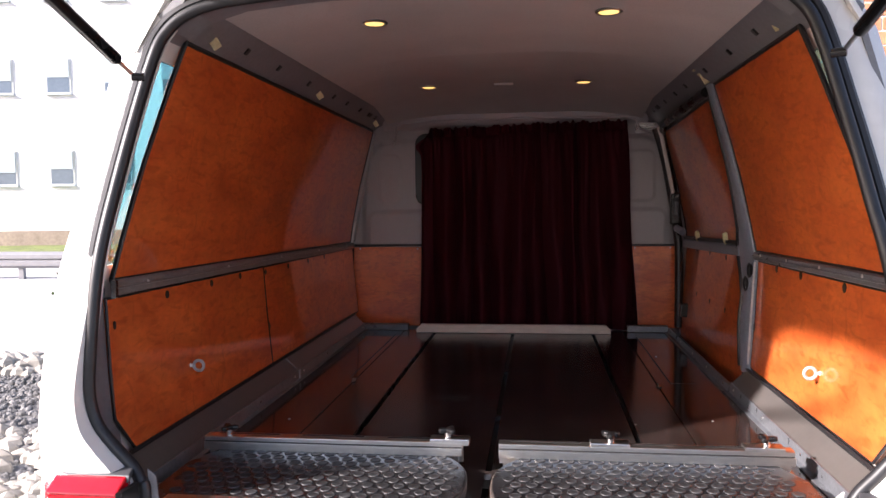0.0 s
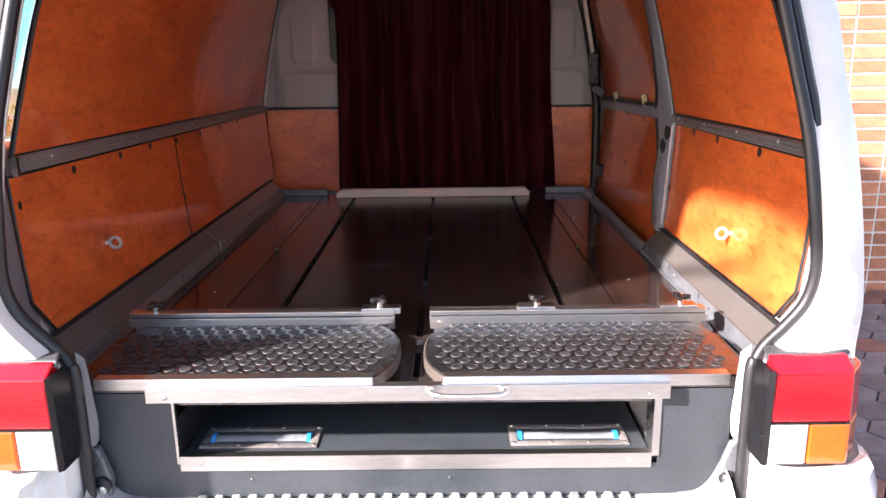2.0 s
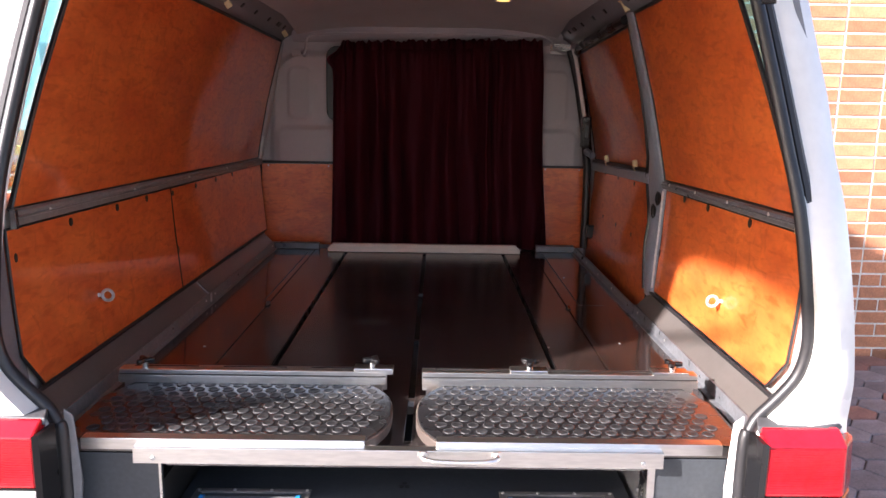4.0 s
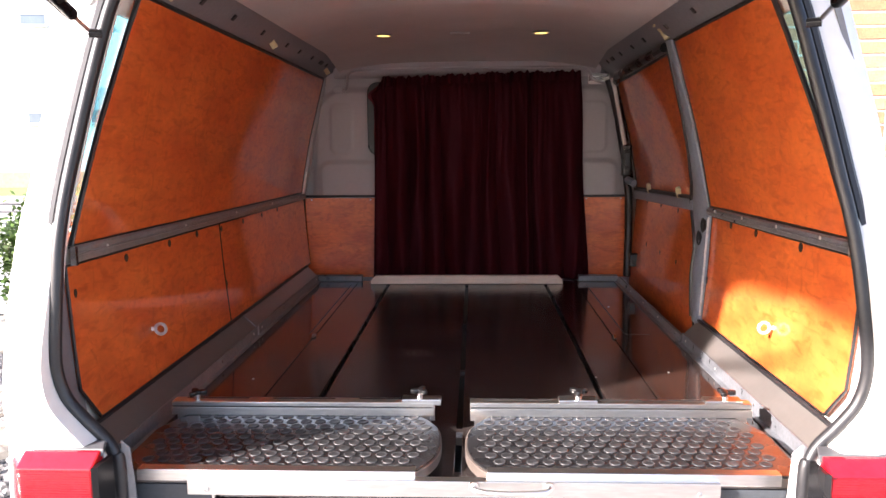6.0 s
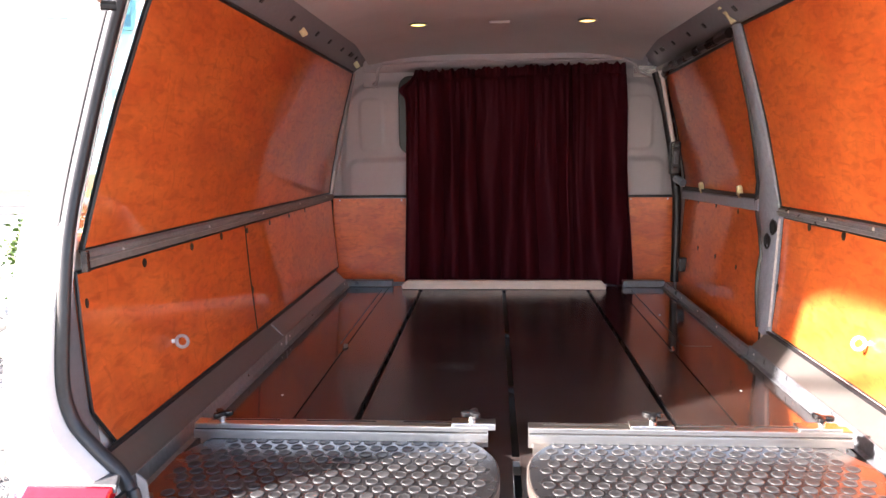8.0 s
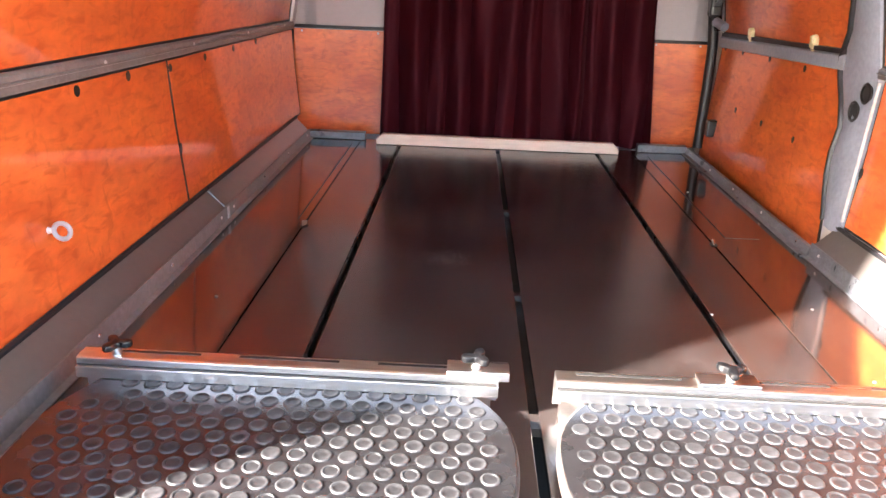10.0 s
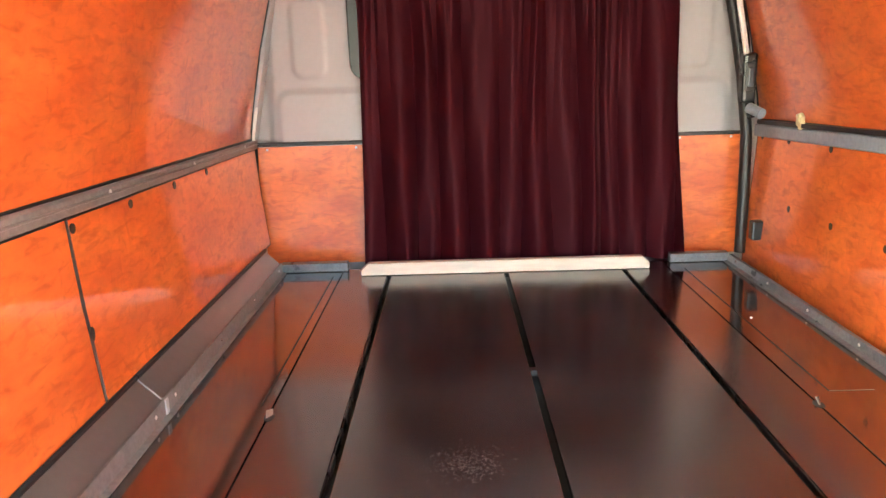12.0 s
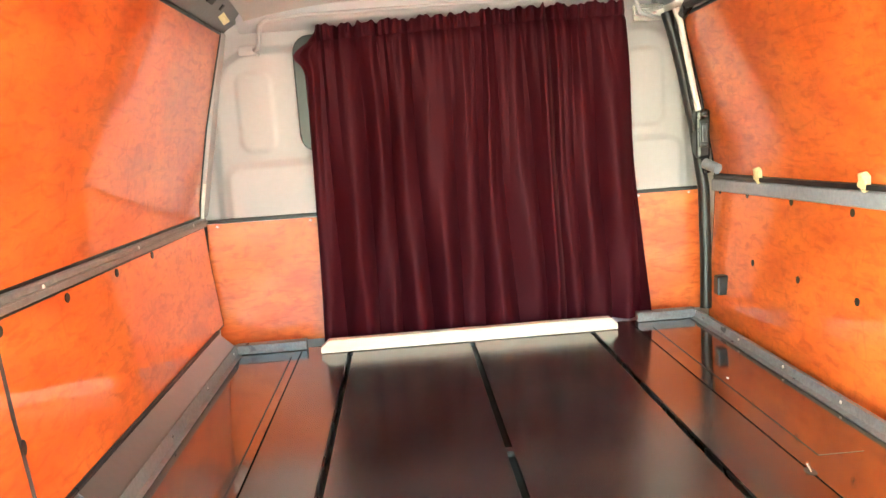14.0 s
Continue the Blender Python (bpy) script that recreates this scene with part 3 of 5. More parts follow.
for s in (-1, 1):
    rows = []
    for z, e in ((0.45, 1.0), (0.60, 0.99), (0.66, 0.93), (0.69, 0.80), (0.697, 0.6)):
        rows.append([(CX + s * (0.655 + u * (0.245 * (0.9 + 0.1 * e))), -0.03 - v * 0.19 * e, z) for u, v in ((0.17, 0.72), (0.21, 0.92), (0.33, 1.0), (0.6, 0.97), (0.8, 0.85), (0.93, 0.6), (1.0, 0.25), (1.0, -0.3))])
    corner = part("bumper_corner", surface(rows, (0, 0.02, -0.004)), WHITE, bumper)
    fog = part("fog_lamp", block((CX + s * 0.750 - 0.052, -0.224, 0.562), (CX + s * 0.750 + 0.052, -0.18, 0.666), 0.008), PLASTIC, bumper, "red rear fog lamp in a black frame")
    part("lens", block((CX + s * 0.750 - 0.043, -0.229, 0.571), (CX + s * 0.750 + 0.043, -0.20, 0.655), 0.008), RED, fog)
    # inward cheek of the bumper corner
    rows = []
    for z, e in ((0.44, 1.0), (0.58, 0.99), (0.64, 0.93), (0.675, 0.80), (0.690, 0.55)):
        rows.append([(CX + s * (0.698 - 0.030 * u), -0.03 - 0.137 * e * (1 - u ** 1.6) - 0.004, z) for u in (0.0, 0.2, 0.4, 0.6, 0.8, 1.0)])
    part("bumper_cheek", surface(rows, (s * 0.006, 0.006, -0.002)), WHITE, bumper)

# raised tailgate with gas struts
gate = part("tailgate", surface([[(CX + x, y, z - 0.03 * (abs(x) / 0.75) ** 2) for x in np.linspace(-0.74, 0.74, 13)] for y, z in ((0.15, 1.955), (-0.1, 2.05), (-0.45, 2.08), (-0.75, 2.07), (-1.05, 2.03), (-1.16, 1.96))], (0, 0, 0.045)), WHITE, van, "white raised tailgate")
part("inner_trim", surface([[(CX + x, y, z) for x in (-0.6, -0.2, 0.2, 0.6)] for y, z in ((-0.05, 2.005), (-0.45, 2.04), (-0.75, 2.03), (-1.0, 1.99))], (0, 0, 0.012)), WORN, gate)
for s in (-1, 1):
    a, b = Vector((CX + s * 0.672, 0.03, 1.682)), Vector((CX + s * 0.735, -0.52, 1.935))
    d = b - a
    strut = part("gas_strut", tube(bmesh.new(), [a + 0.09 * d, a + 0.10 * d, b], [0.009, 0.0125, 0.0125], 14), PLASTIC, gate, "black gas strut")
    part("rod", tube(bmesh.new(), [a + 0.02 * d, a + 0.12 * d], 0.0045, 8), STEEL, strut)
    part("ball_joint", tube(bmesh.new(), [a + Vector((-s * 0.016, 0.01, 0)), a + Vector((s * 0.006, -0.002, 0))], 0.0085, 10), PLASTIC, strut)

# roof rails along both sides, with slots
for s in (-1, 1):
    rail = part("roof_rail", surface([[(s * x, y, z) for y in (0.15, 0.6, 1.2, 1.8, 2.42)] for x, z in ((0.735, 1.770), (0.708, 1.796), (0.695, 1.806), (0.668, 1.822), (0.640, 1.850), (0.622, 1.872), (0.60, 1.90))], (s * 0.01, 0, 0.02)), GREY, van, "grey painted roof rail with slots")
    for k, y in enumerate((0.55, 0.80, 1.10, 1.42, 1.62, 1.85, 2.02, 2.16)):
        w = 0.028 if k == 6 else 0.008
        part("slot", solid([(s * 0.663, y, 1.8275), (s * 0.663, y + 2 * w, 1.8275), (s * 0.649, y + 2 * w, 1.8412), (s * 0.649, y, 1.8412)], (-s * 0.003, 0, -0.003)), DARK, rail)

# headliner
rows = []
for y in (0.19, 0.4, 0.8, 1.17, 1.20, 1.24, 1.6, 2.0, 2.15, 2.25, 2.32, 2.38, 2.43):
    drop = 0.0 if y < 2.0 else 0.10 * ((y - 2.0) / 0.43) ** 2
    step = 0.010 if 1.2 <= y else 0.0
    rows.append([(x, y, 1.945 - step * (1 - (x / 0.635) ** 2) - drop * (1 - 0.4 * (abs(x) / 0.62) ** 2) - 0.075 * (abs(x) / 0.62) ** 2.6) for x in np.linspace(-0.635, 0.635, 19)])
ceiling = part("ceiling", surface(rows, (0, 0, 0.012)), CEIL, van, "grey fabric headliner")
part("dome_blank", block((-0.065, 1.88, 1.926), (0.02, 1.93, 1.938), 0.003), CEIL, ceiling)

# bulkhead: sheet metal with pressed fields
bulk = part("bulkhead", block((-0.90, 2.412, 0.50), (0.90, 2.45, 1.95)), BULK, van, "light grey steel bulkhead")


def rounded(x, z, x0, x1, z0, z1, r):
    """Distance to a rounded rectangle, negative inside."""
    qx, qz = abs(x - (x0 + x1) / 2) - (x1 - x0) / 2 + r, abs(z - (z0 + z1) / 2) - (z1 - z0) / 2 + r
    return math.hypot(max(qx, 0.0), max(qz, 0.0)) + min(max(qx, qz), 0.0) - r


def rise(d, width):
    """0 outside, 1 inside, with a soft shoulder."""
    t = min(1.0, max(0.0, 0.5 - d / width))
    return t * t * (3 - 2 * t)


def embossed_sheet(flip, left, panel):
    """Pressed sheet metal beside the curtain: an arched field, a fuller foot and a raised panel."""
    rows = []
    for j in range(111):
        z = 1.185 + 0.62 * j / 110
        row = []
        for i in range(91):
            x = -0.90 + 0.52 * i / 90
            h = 0.020 * rise(rounded(x, z, left + 0.03 * (z - 1.2), -0.2, 1.0, 1.735, 0.15), 0.035)
            h += 0.011 * rise(rounded(x, z, left + 0.03, -0.2, 1.0, 1.376, 0.05), 0.030)
            h += 0.0055 * rise(rounded(x, z, panel[0], panel[1], 1.418, 1.665, 0.035), 0.018)
            row.append((flip(x), 2.410 - h, z))
        rows.append(row)
    return surface(rows)


part("embossed_sheet", embossed_sheet(lambda x: x, -0.775, (-0.685, -0.575)), BULK, bulk)
part("embossed_sheet", embossed_sheet(lambda x: 0.11 - x, -0.672, (-0.585, -0.45)), BULK, bulk)
wf = []
for x, z, a0 in ((-0.440, 1.460, 180), (0.50, 1.455, 270), (0.50, 1.715, 0), (-0.440, 1.715, 90)):
    for k in range(6):
        a = radians(a0 + 18 * k)
        wf.append((x + 0.055 * math.cos(a), 2.376, z + 0.055 * math.sin(a)))
window = part("bulkhead_window", solid(wf, (0, -0.010, 0), 0.003), PLASTIC, bulk, "bulkhead window in a black rubber frame")
part("trim_strip", block((-0.835, 2.372, 1.197), (-0.40, 2.386, 1.209), 0.002), RUBBER, bulk)
part("trim_strip", block((0.52, 2.372, 1.192), (0.82, 2.386, 1.204), 0.002), RUBBER, bulk)
part("cross_member", surface([[(x, y, z) for x in (-0.66, -0.3, 0.2, 0.66)] for y, z in ((2.41, 1.79), (2.385, 1.80), (2.37, 1.825), (2.36, 1.86))], (0, 0.02, 0.01)), BULK, bulk)
part("corner_post", solid([(-0.845, 2.33, 1.22), (-0.823, 2.33, 1.22), (-0.700, 2.33, 1.79), (-0.72, 2.33, 1.79)], (0, 0.07, 0), 0.003), BULK, bulk)
part("bright_edge", solid([(-0.836, 2.325, 1.21), (-0.820, 2.325, 1.21), (-0.797, 2.325, 1.33), (-0.806, 2.325, 1.33)], (0, 0.004, 0), 0.001), WHITE, bulk)

# door pillar on the right, with two holes
rows = []
for ya, yb, z in ((1.100, 1.190, 0.85), (1.106, 1.240, 0.96), (1.112, 1.255, 1.02), (1.118, 1.245, 1.09), (1.124, 1.275, 1.15), (1.128, 1.315, 1.205), (1.132, 1.325, 1.255), (1.142, 1.285, 1.32), (1.150, 1.262, 1.42), (1.155, 1.245, 1.55), (1.165, 1.235, 1.80)):
    x = lerp_table(LINING, z) - 0.010
    rows.append([(x + d, ya + u * (yb - ya), z) for u, d in ((0.0, 0.026), (0.04, 0.004), (0.12, 0.0), (0.5, -0.003), (0.88, 0.0), (0.96, 0.004), (1.0, 0.026))])
bm = surface(rows, (0.03, 0, 0))
post = part("door_pillar", bm, PILLAR, van, "bluish grey sliding-door pillar")
for y, z in ((1.156, 1.186), (1.190, 1.138)):
    part("pillar_hole", lathe(bmesh.new(), [(0.023, 0.0), (0.026, 0.003), (0.020, 0.005), (0.0195, -0.004)], Matrix.Translation((lerp_table(LINING, z) - 0.0135, y, z)) @ pose(0, 0, 0, 0, -90, 0), 16), DARK, post)
part("bright_edge", solid([(0.793, 1.097, 0.885), (0.793, 1.101, 0.885), (0.815, 1.120, 1.215), (0.815, 1.116, 1.215)], (0.006, 0, 0)), WORN, post)
part("pillar_seal", tube(bmesh.new(), [(lerp_table(LINING, z) - 0.004, y, z) for y, z in ((1.198, 0.86), (1.247, 0.96), (1.262, 1.02), (1.252, 1.09), (1.283, 1.15), (1.323, 1.205), (1.334, 1.255), (1.293, 1.32), (1.270, 1.42), (1.253, 1.55), (1.243, 1.78))], 0.009, 8), RUBBER, post)

# sliding door
door = part("sliding_door", solid([(0.862, 1.18, 0.58), (0.862, 2.42, 0.58), (0.880, 2.42, 1.29), (0.880, 1.18, 1.29)], (0.03, 0, 0)), GREY, van, "closed sliding door")
part("upper_skin", solid([(0.868, 1.18, 1.27), (0.868, 2.42, 1.27), (0.735, 2.42, 1.80), (0.735, 1.18, 1.80)], (0.03, 0, 0)), GREY, door)
part("waist_rail", solid([(0.815, 1.30, 1.222), (0.815, 1.30, 1.258), (0.83, 1.30, 1.264), (0.86, 1.30, 1.264), (0.86, 1.30, 1.222)], (0, 1.0, -0.03), 0.004), PILLAR, door, "bluish grey door waist rail")
part("window_edge", solid([(0.815, 1.30, 1.262), (0.815, 1.30, 1.274), (0.845, 1.30, 1.274), (0.845, 1.30, 1.262)], (0, 0.98, -0.03)), RUBBER, door)
part("upper_frame", tube(bmesh.new(), [(0.805, 2.315, 1.25), (0.785, 2.310, 1.40), (0.748, 2.305, 1.60), (0.715, 2.285, 1.735), (0.700, 2.16, 1.768), (0.69, 1.7, 1.775), (0.69, 1.26, 1.785)], 0.017, 8), PLASTIC, door)
part("bright_edge", tube(bmesh.new(), [(0.762, 2.262, 1.45), (0.732, 2.262, 1.60), (0.706, 2.250, 1.715), (0.690, 2.245, 1.765)], 0.0095, 8), WHITE, door)
part("door_seal", tube(bmesh.new(), [(0.800, 2.315, 0.80), (0.802, 2.318, 1.0), (0.80, 2.322, 1.2), (0.775, 2.33, 1.40), (0.742, 2.335, 1.58), (0.712, 2.335, 1.70), (0.690, 2.33, 1.765)], 0.019, 10), RUBBER, door, "black rubber door seal")
part("latch", block((0.752, 2.250, 1.30), (0.796, 2.300, 1.455), 0.010), PLASTIC, door, "black plastic door latch")
part("latch_recess", block((0.757, 2.245, 1.335), (0.790, 2.252, 1.425), 0.005), RUBBER, door)
part("latch_grip", block((0.764, 2.241, 1.35), (0.783, 2.247, 1.41), 0.004), TRIM, door)
part("latch_cap", tube(bmesh.new(), [(0.778, 2.255, 1.285), (0.798, 2.205, 1.268)], 0.017, 12), PILLAR, door)
part("door_stop", block((0.788, 2.19, 0.868), (0.830, 2.225, 0.930), 0.005), PLASTIC, door)
part("door_step", block((0.76, 1.13, 0.545), (0.87, 2.32, 0.60), 0.004), RUBBER, door)


# ---- plywood lining ----
GROUP = "plywood lining panels"


def screw(parent, at, axis, mat=STEEL, r=0.0045):
    """A small domed screw head that faces along axis."""
    m = Matrix.Translation(at) @ Vector(axis).to_track_quat("Z", "Y").to_matrix().to_4x4()
    part("screw", lathe(bmesh.new(), [(r, 0.0), (r * 0.9, 0.0015), (r * 0.5, 0.0025)], m, 8), mat, parent)


def side_panel(s, yz, label, trim=0.006, inset=0.0, thick=0.009):
    """A lining panel on a side wall from a (y, z) outline, with a dark rubber edge."""
    lo = min(z for y, z in yz)
    ob = thing("wall_panel", (s * lerp_table(LINING, lo), sum(y for y, z in yz) / len(yz), lo), label, "wall panel", GROUP)
    zs = sorted({z for y, z in yz} | {z for z in (0.86, 0.95, 1.05, 1.15, 1.22, 1.40, 1.50, 1.64) if min(q for y, q in yz) < z < max(q for y, q in yz)})

    def span(z):  # the outline's first and last y at height z
        ys = []
        for (y0, z0), (y1, z1) in zip(yz, yz[1:] + yz[:1]):
            if min(z0, z1) - 1e-6 <= z <= max(z0, z1) + 1e-6:
                ys += [y0 + (y1 - y0) * (z - z0) / (z1 - z0)] if abs(z1 - z0) > 1e-6 else [y0, y1]
        return min(ys), max(ys)
    rows = []
    for z in zs:
        a, b = span(z)
        rows.append([(s * (lerp_table(LINING, z) + inset), a + (b - a) * k / 8, z) for k in range(9)])
    part("sheet", surface(rows, (s * thick, 0, 0)), PLY, ob)
    ring = []
    for (y0, z0), (y1, z1) in zip(yz, yz[1:] + yz[:1]):
        for k in range(6):
            y, z = y0 + (y1 - y0) * k / 6, z0 + (z1 - z0) * k / 6
            ring.append((s * (lerp_table(LINING, z) + inset + 0.003), y, z))
    part("edge_trim", tube(bmesh.new(), ring, trim, 6, closed=True), RUBBER, ob, "dark rubber edge trim")
    return ob


def oval_hole(parent, s, y, z, w=0.006, h=0.016, inset=0.0):
    """A dark slotted fixing hole with a rim."""
    x = s * (lerp_table(LINING, z) + inset - 0.0012)
    pts = [(x, y + w * math.cos(2 * math.pi * k / 12), z + h * math.sin(2 * math.pi * k / 12)) for k in range(12)]
    part("fixing_hole", solid(pts, (s * 0.003, 0, 0)), DARK, parent)


def ring_pull(parent, s, y, z):
    """A white ring standing square out of the panel on a short stem."""
    x = s * (lerp_table(LINING, z) - 0.0235)
    ring = [(x + 0.0140 * math.cos(a), y, z + 0.0140 * math.sin(a)) for a in [2 * math.pi * k / 24 for k in range(24)]]
    part("eyelet", tube(bmesh.new(), ring, 0.0043, 8, closed=True), BULK, parent, "white ring standing out of the panel")
    part("eyelet_stem", tube(bmesh.new(), [(x + s * 0.016, y, z), (x + s * 0.0245, y, z)], [0.004, 0.0065], 8), WHITE, parent)


UP = "orange varnished plywood panel over the side window"
side_panel(-1, [(0.160, 1.257), (2.325, 1.224), (2.325, 1.785), (0.285, 1.802)], UP, 0.0065)
side_panel(1, [(0.190, 1.263), (1.135, 1.249), (1.162, 1.798), (0.362, 1.802)], UP, 0.0065)
ll = side_panel(-1, [(0.192, 0.862), (1.088, 0.862), (1.088, 1.204), (0.138, 1.216), (0.126, 0.95)], "orange varnished plywood panel above the wheel box with an eyelet", 0.004)
lf = side_panel(-1, [(1.096, 0.862), (2.355, 0.862), (2.355, 1.190), (1.096, 1.203)], "orange varnished plywood side panel beside the bulkhead", 0.004)
lr = side_panel(1, [(0.215, 0.872), (1.098, 0.872), (1.118, 1.218), (0.145, 1.228), (0.145, 0.95)], "orange varnished plywood panel in sunlight with an eyelet", 0.004)
side_panel(1, [(1.27, 1.268), (2.328, 1.242), (2.285, 1.745), (1.25, 1.775)], "orange varnished plywood panel in the sliding door window", inset=0.012)
dl = side_panel(1, [(1.20, 0.58), (2.328, 0.58), (2.328, 1.204), (1.31, 1.222)], "orange varnished plywood panel on the sliding door", 0.004, inset=0.012)
for y in (0.407, 0.672, 0.884):
    oval_hole(ll, -1, y, 1.194, 0.010, 0.0105)
oval_hole(ll, -1, 0.158, 1.155, 0.006, 0.010)
for y in (1.108, 1.35, 1.60, 1.84):
    oval_hole(lf, -1, y, 1.185, 0.010, 0.0095)
oval_hole(lf, -1, 1.098, 0.995, 0.008, 0.014)
for y in (0.435, 0.725, 0.93):
    oval_hole(lr, 1, y, 1.211, 0.011, 0.012)
oval_hole(lr, 1, 1.102, 1.005, 0.008, 0.014)
for y, z in ((1.575, 1.196), (1.845, 1.195), (2.097, 1.193), (2.288, 1.19), (1.530, 0.998), (1.785, 0.998), (2.036, 0.998)):
    oval_hole(dl, 1, y, z, 0.009, 0.010, 0.012)
ring_pull(ll, -1, 0.495, 0.990)
ring_pull(lr, 1, 0.533, 0.986)
for x0, x1, base in ((-0.842, -0.44, -0.65), (0.55, 0.822, 0.7)):
    ob = thing("wall_panel", (base, 2.385, 0.79), "orange varnished plywood panel on the bulkhead beside the curtain", "wall panel", GROUP)
    part("sheet", surface([[(x0 + (x1 - x0) * k / 4 + (0.012 if x0 < 0 else -0.008) * (z - 0.79) / 0.4 * (1 if (k < 2) == (x0 < 0) else 0), 2.378, z) for k in range(5)] for z in (0.785, 0.9, 1.05, 1.194)], (0, 0.009, 0)), PLY_SATIN, ob)
    for x in (x0 + 0.05, x1 - 0.05):
        screw(ob, (x, 2.378, 1.185), (0, -1, 0))
part("corner_bead", tube(bmesh.new(), [(-0.842, 2.376, 0.80), (-0.828, 2.374, 1.19)], 0.005, 6), RUBBER, lf)

# waist rails on both side walls
for s, y0, y1 in ((-1, 0.15, 2.345), (1, 0.165, 1.13)):
    rail = thing("waist_rail", (s * 0.83, (y0 + y1) / 2, 1.22), "dark grey metal rail screwed along the side wall", "rail")
    za, zb, h0, h1 = (1.222, 1.193, 0.036, 0.028) if s < 0 else (1.233, 1.222, 0.029, 0.026)
    rows = [[(s * (0.828 - d), y, z + u * h) for y, z, h in ((y0, za, h0), (y1, zb, h1))] for d, u in ((0.0, 0.0), (0.010, 0.02), (0.013, 0.12), (0.013, 0.42), (0.017, 0.47), (0.017, 0.56), (0.013, 0.6), (0.013, 0.86), (0.008, 1.0), (-0.004, 1.0))]
    part("rail", surface(rows, (s * 0.004, 0, 0)), RAIL if s < 0 else ANGLE, rail)
    for i in range(5 if s < 0 else 4):
        y = y0 + 0.14 + i * (y1 - y0 - 0.2) / (4.2 if s < 0 else 3.1)
        screw(rail, (s * 0.8145, y, za + (zb - za) * (y - y0) / (y1 - y0) + 0.020), (-s, 0, 0), WHITE, 0.0055)
    part("end_cap", solid([(s * 0.811, y0 - 0.006, za - 0.004), (s * 0.811, y0 - 0.006, za + h0), (s * 0.811, y0 + 0.004, za + h0), (s * 0.811, y0 + 0.004, za - 0.004)], (s * 0.012, 0, 0)), ALU, rail)

# cream spring clips on the panel tops and the door rail
clip = thing("spring_clip", (0, 0, 0), "cream plastic spring clip holding a panel edge", "clip", "spring clips")
part("hook", solid([(0, -0.018, 0.03), (0, 0.012, 0.034), (0, 0.020, 0.01), (0, 0.010, -0.004), (0, 0.012, -0.026), (0, 0.0, -0.030), (0, -0.004, 0.006), (0, -0.016, 0.012)], (0.022, 0, 0), 0.003), CREAM, clip)
part("tongue", block((0.004, -0.012, 0.028), (0.030, 0.008, 0.036), 0.002), CREAM, clip)
clip.matrix_basis = pose(-0.680, 0.37, 1.824, 0, -30, 0)
for m in (pose(-0.680, 1.26, 1.822, 0, -30, 0), pose(-0.680, 2.22, 1.816, 0, -30, 0), pose(0.678, 1.20, 1.836, 0, 30, 180), pose(0.678, 0.46, 1.846, 0, 30, 180)):
    copy_thing(clip, m)
low = thing("window_clip", (0, 0, 0), "cream wooden wedge clip on the door window edge", "clip", "window clips")
part("wedge", solid([(0, -0.014, -0.006), (0, 0.002, -0.010), (0, 0.010, 0.002), (0, 0.020, 0.004), (0, 0.021, 0.015), (0, 0.012, 0.018), (0, 0.013, 0.036), (0, -0.004, 0.040), (0, -0.016, 0.030), (0, -0.012, 0.012)], (-0.014, 0, 0), 0.003), CREAM, low)
part("screw_plate", block((-0.017, -0.008, 0.016), (-0.0135, 0.008, 0.036), 0.001), CREAM, low)
low.matrix_basis = pose(0.828, 1.985, 1.245, 0, -8, 0)
for y in (1.50,):
    copy_thing(low, pose(0.829, y, 1.258, 0, -8, 0))

# ---- side boxes along the deck ----
def side_box(s, y0, y1, label):
    ob = thing("side_box", (s * 0.78, (y0 + y1) / 2, DECK_Z - 0.1), label, "box cover", "wheel box covers")
    top = [(s * 0.752, 0.815), (s * 0.800, 0.862), (s * 0.806, 0.862), (s * 0.806, 0.68), (s * 0.752, 0.68)]
    part("cover", solid([(x, y0, z) for x, z in top], (0, y1 - y0, 0), 0.002), BENCH if s < 0 else GALV, ob)
    part("wall_seal", tube(bmesh.new(), [(s * 0.799, y0, 0.864), (s * 0.799, y1, 0.864)], 0.006, 6), RUBBER, ob)
    part("lip", solid([(s * 0.7515, y0, 0.782), (s * 0.7515, y0, 0.819), (s * 0.7475, y0, 0.819), (s * 0.7455, y0, 0.786), (s * 0.7335, y0, 0.784), (s * 0.7335, y0, 0.781)], (0, y1 - y0, 0)), RAIL if s < 0 else ANGLE, ob, "dark grey metal angle")
    n = max(2, round((y1 - y0) / 0.28))
    for k in range(n):
        y = y0 + 0.05 + k * (y1 - y0 - 0.1) / (n - 1)
        screw(ob, (s * 0.747, y, 0.803), (-s, 0, 0), ALU, 0.0045)
    return ob


side_box(-1, 0.10, 1.205, "brown film-faced cover board along the deck")
side_box(-1, 1.209, 2.262, "brown film-faced cover board beside the bulkhead")
side_box(1, 0.10, 1.125, "scuffed grey sheet cover along the deck")
part("joint_plate", solid([(-0.7455, 1.200, 0.787), (-0.7455, 1.214, 0.787), (-0.7455, 1.214, 0.818), (-0.7455, 1.200, 0.818)], (0.0025, 0, 0)), WORN, bpy.data.objects["side_box.001"], "bare aluminium joint plate")
edge = thing("edge_angle", (0.75, 1.7, DECK_Z), "dark grey metal angle edging the deck by the sliding door", "edge angle", "deck angles")
part("angle", solid([(0.758, 1.127, 0.74), (0.758, 1.127, 0.806), (0.747, 1.127, 0.806), (0.742, 1.127, 0.786), (0.728, 1.127, 0.784), (0.728, 1.127, 0.781), (0.754, 1.127, 0.78), (0.754, 1.127, 0.74)], (0, 1.14, 0)), ANGLE, edge)
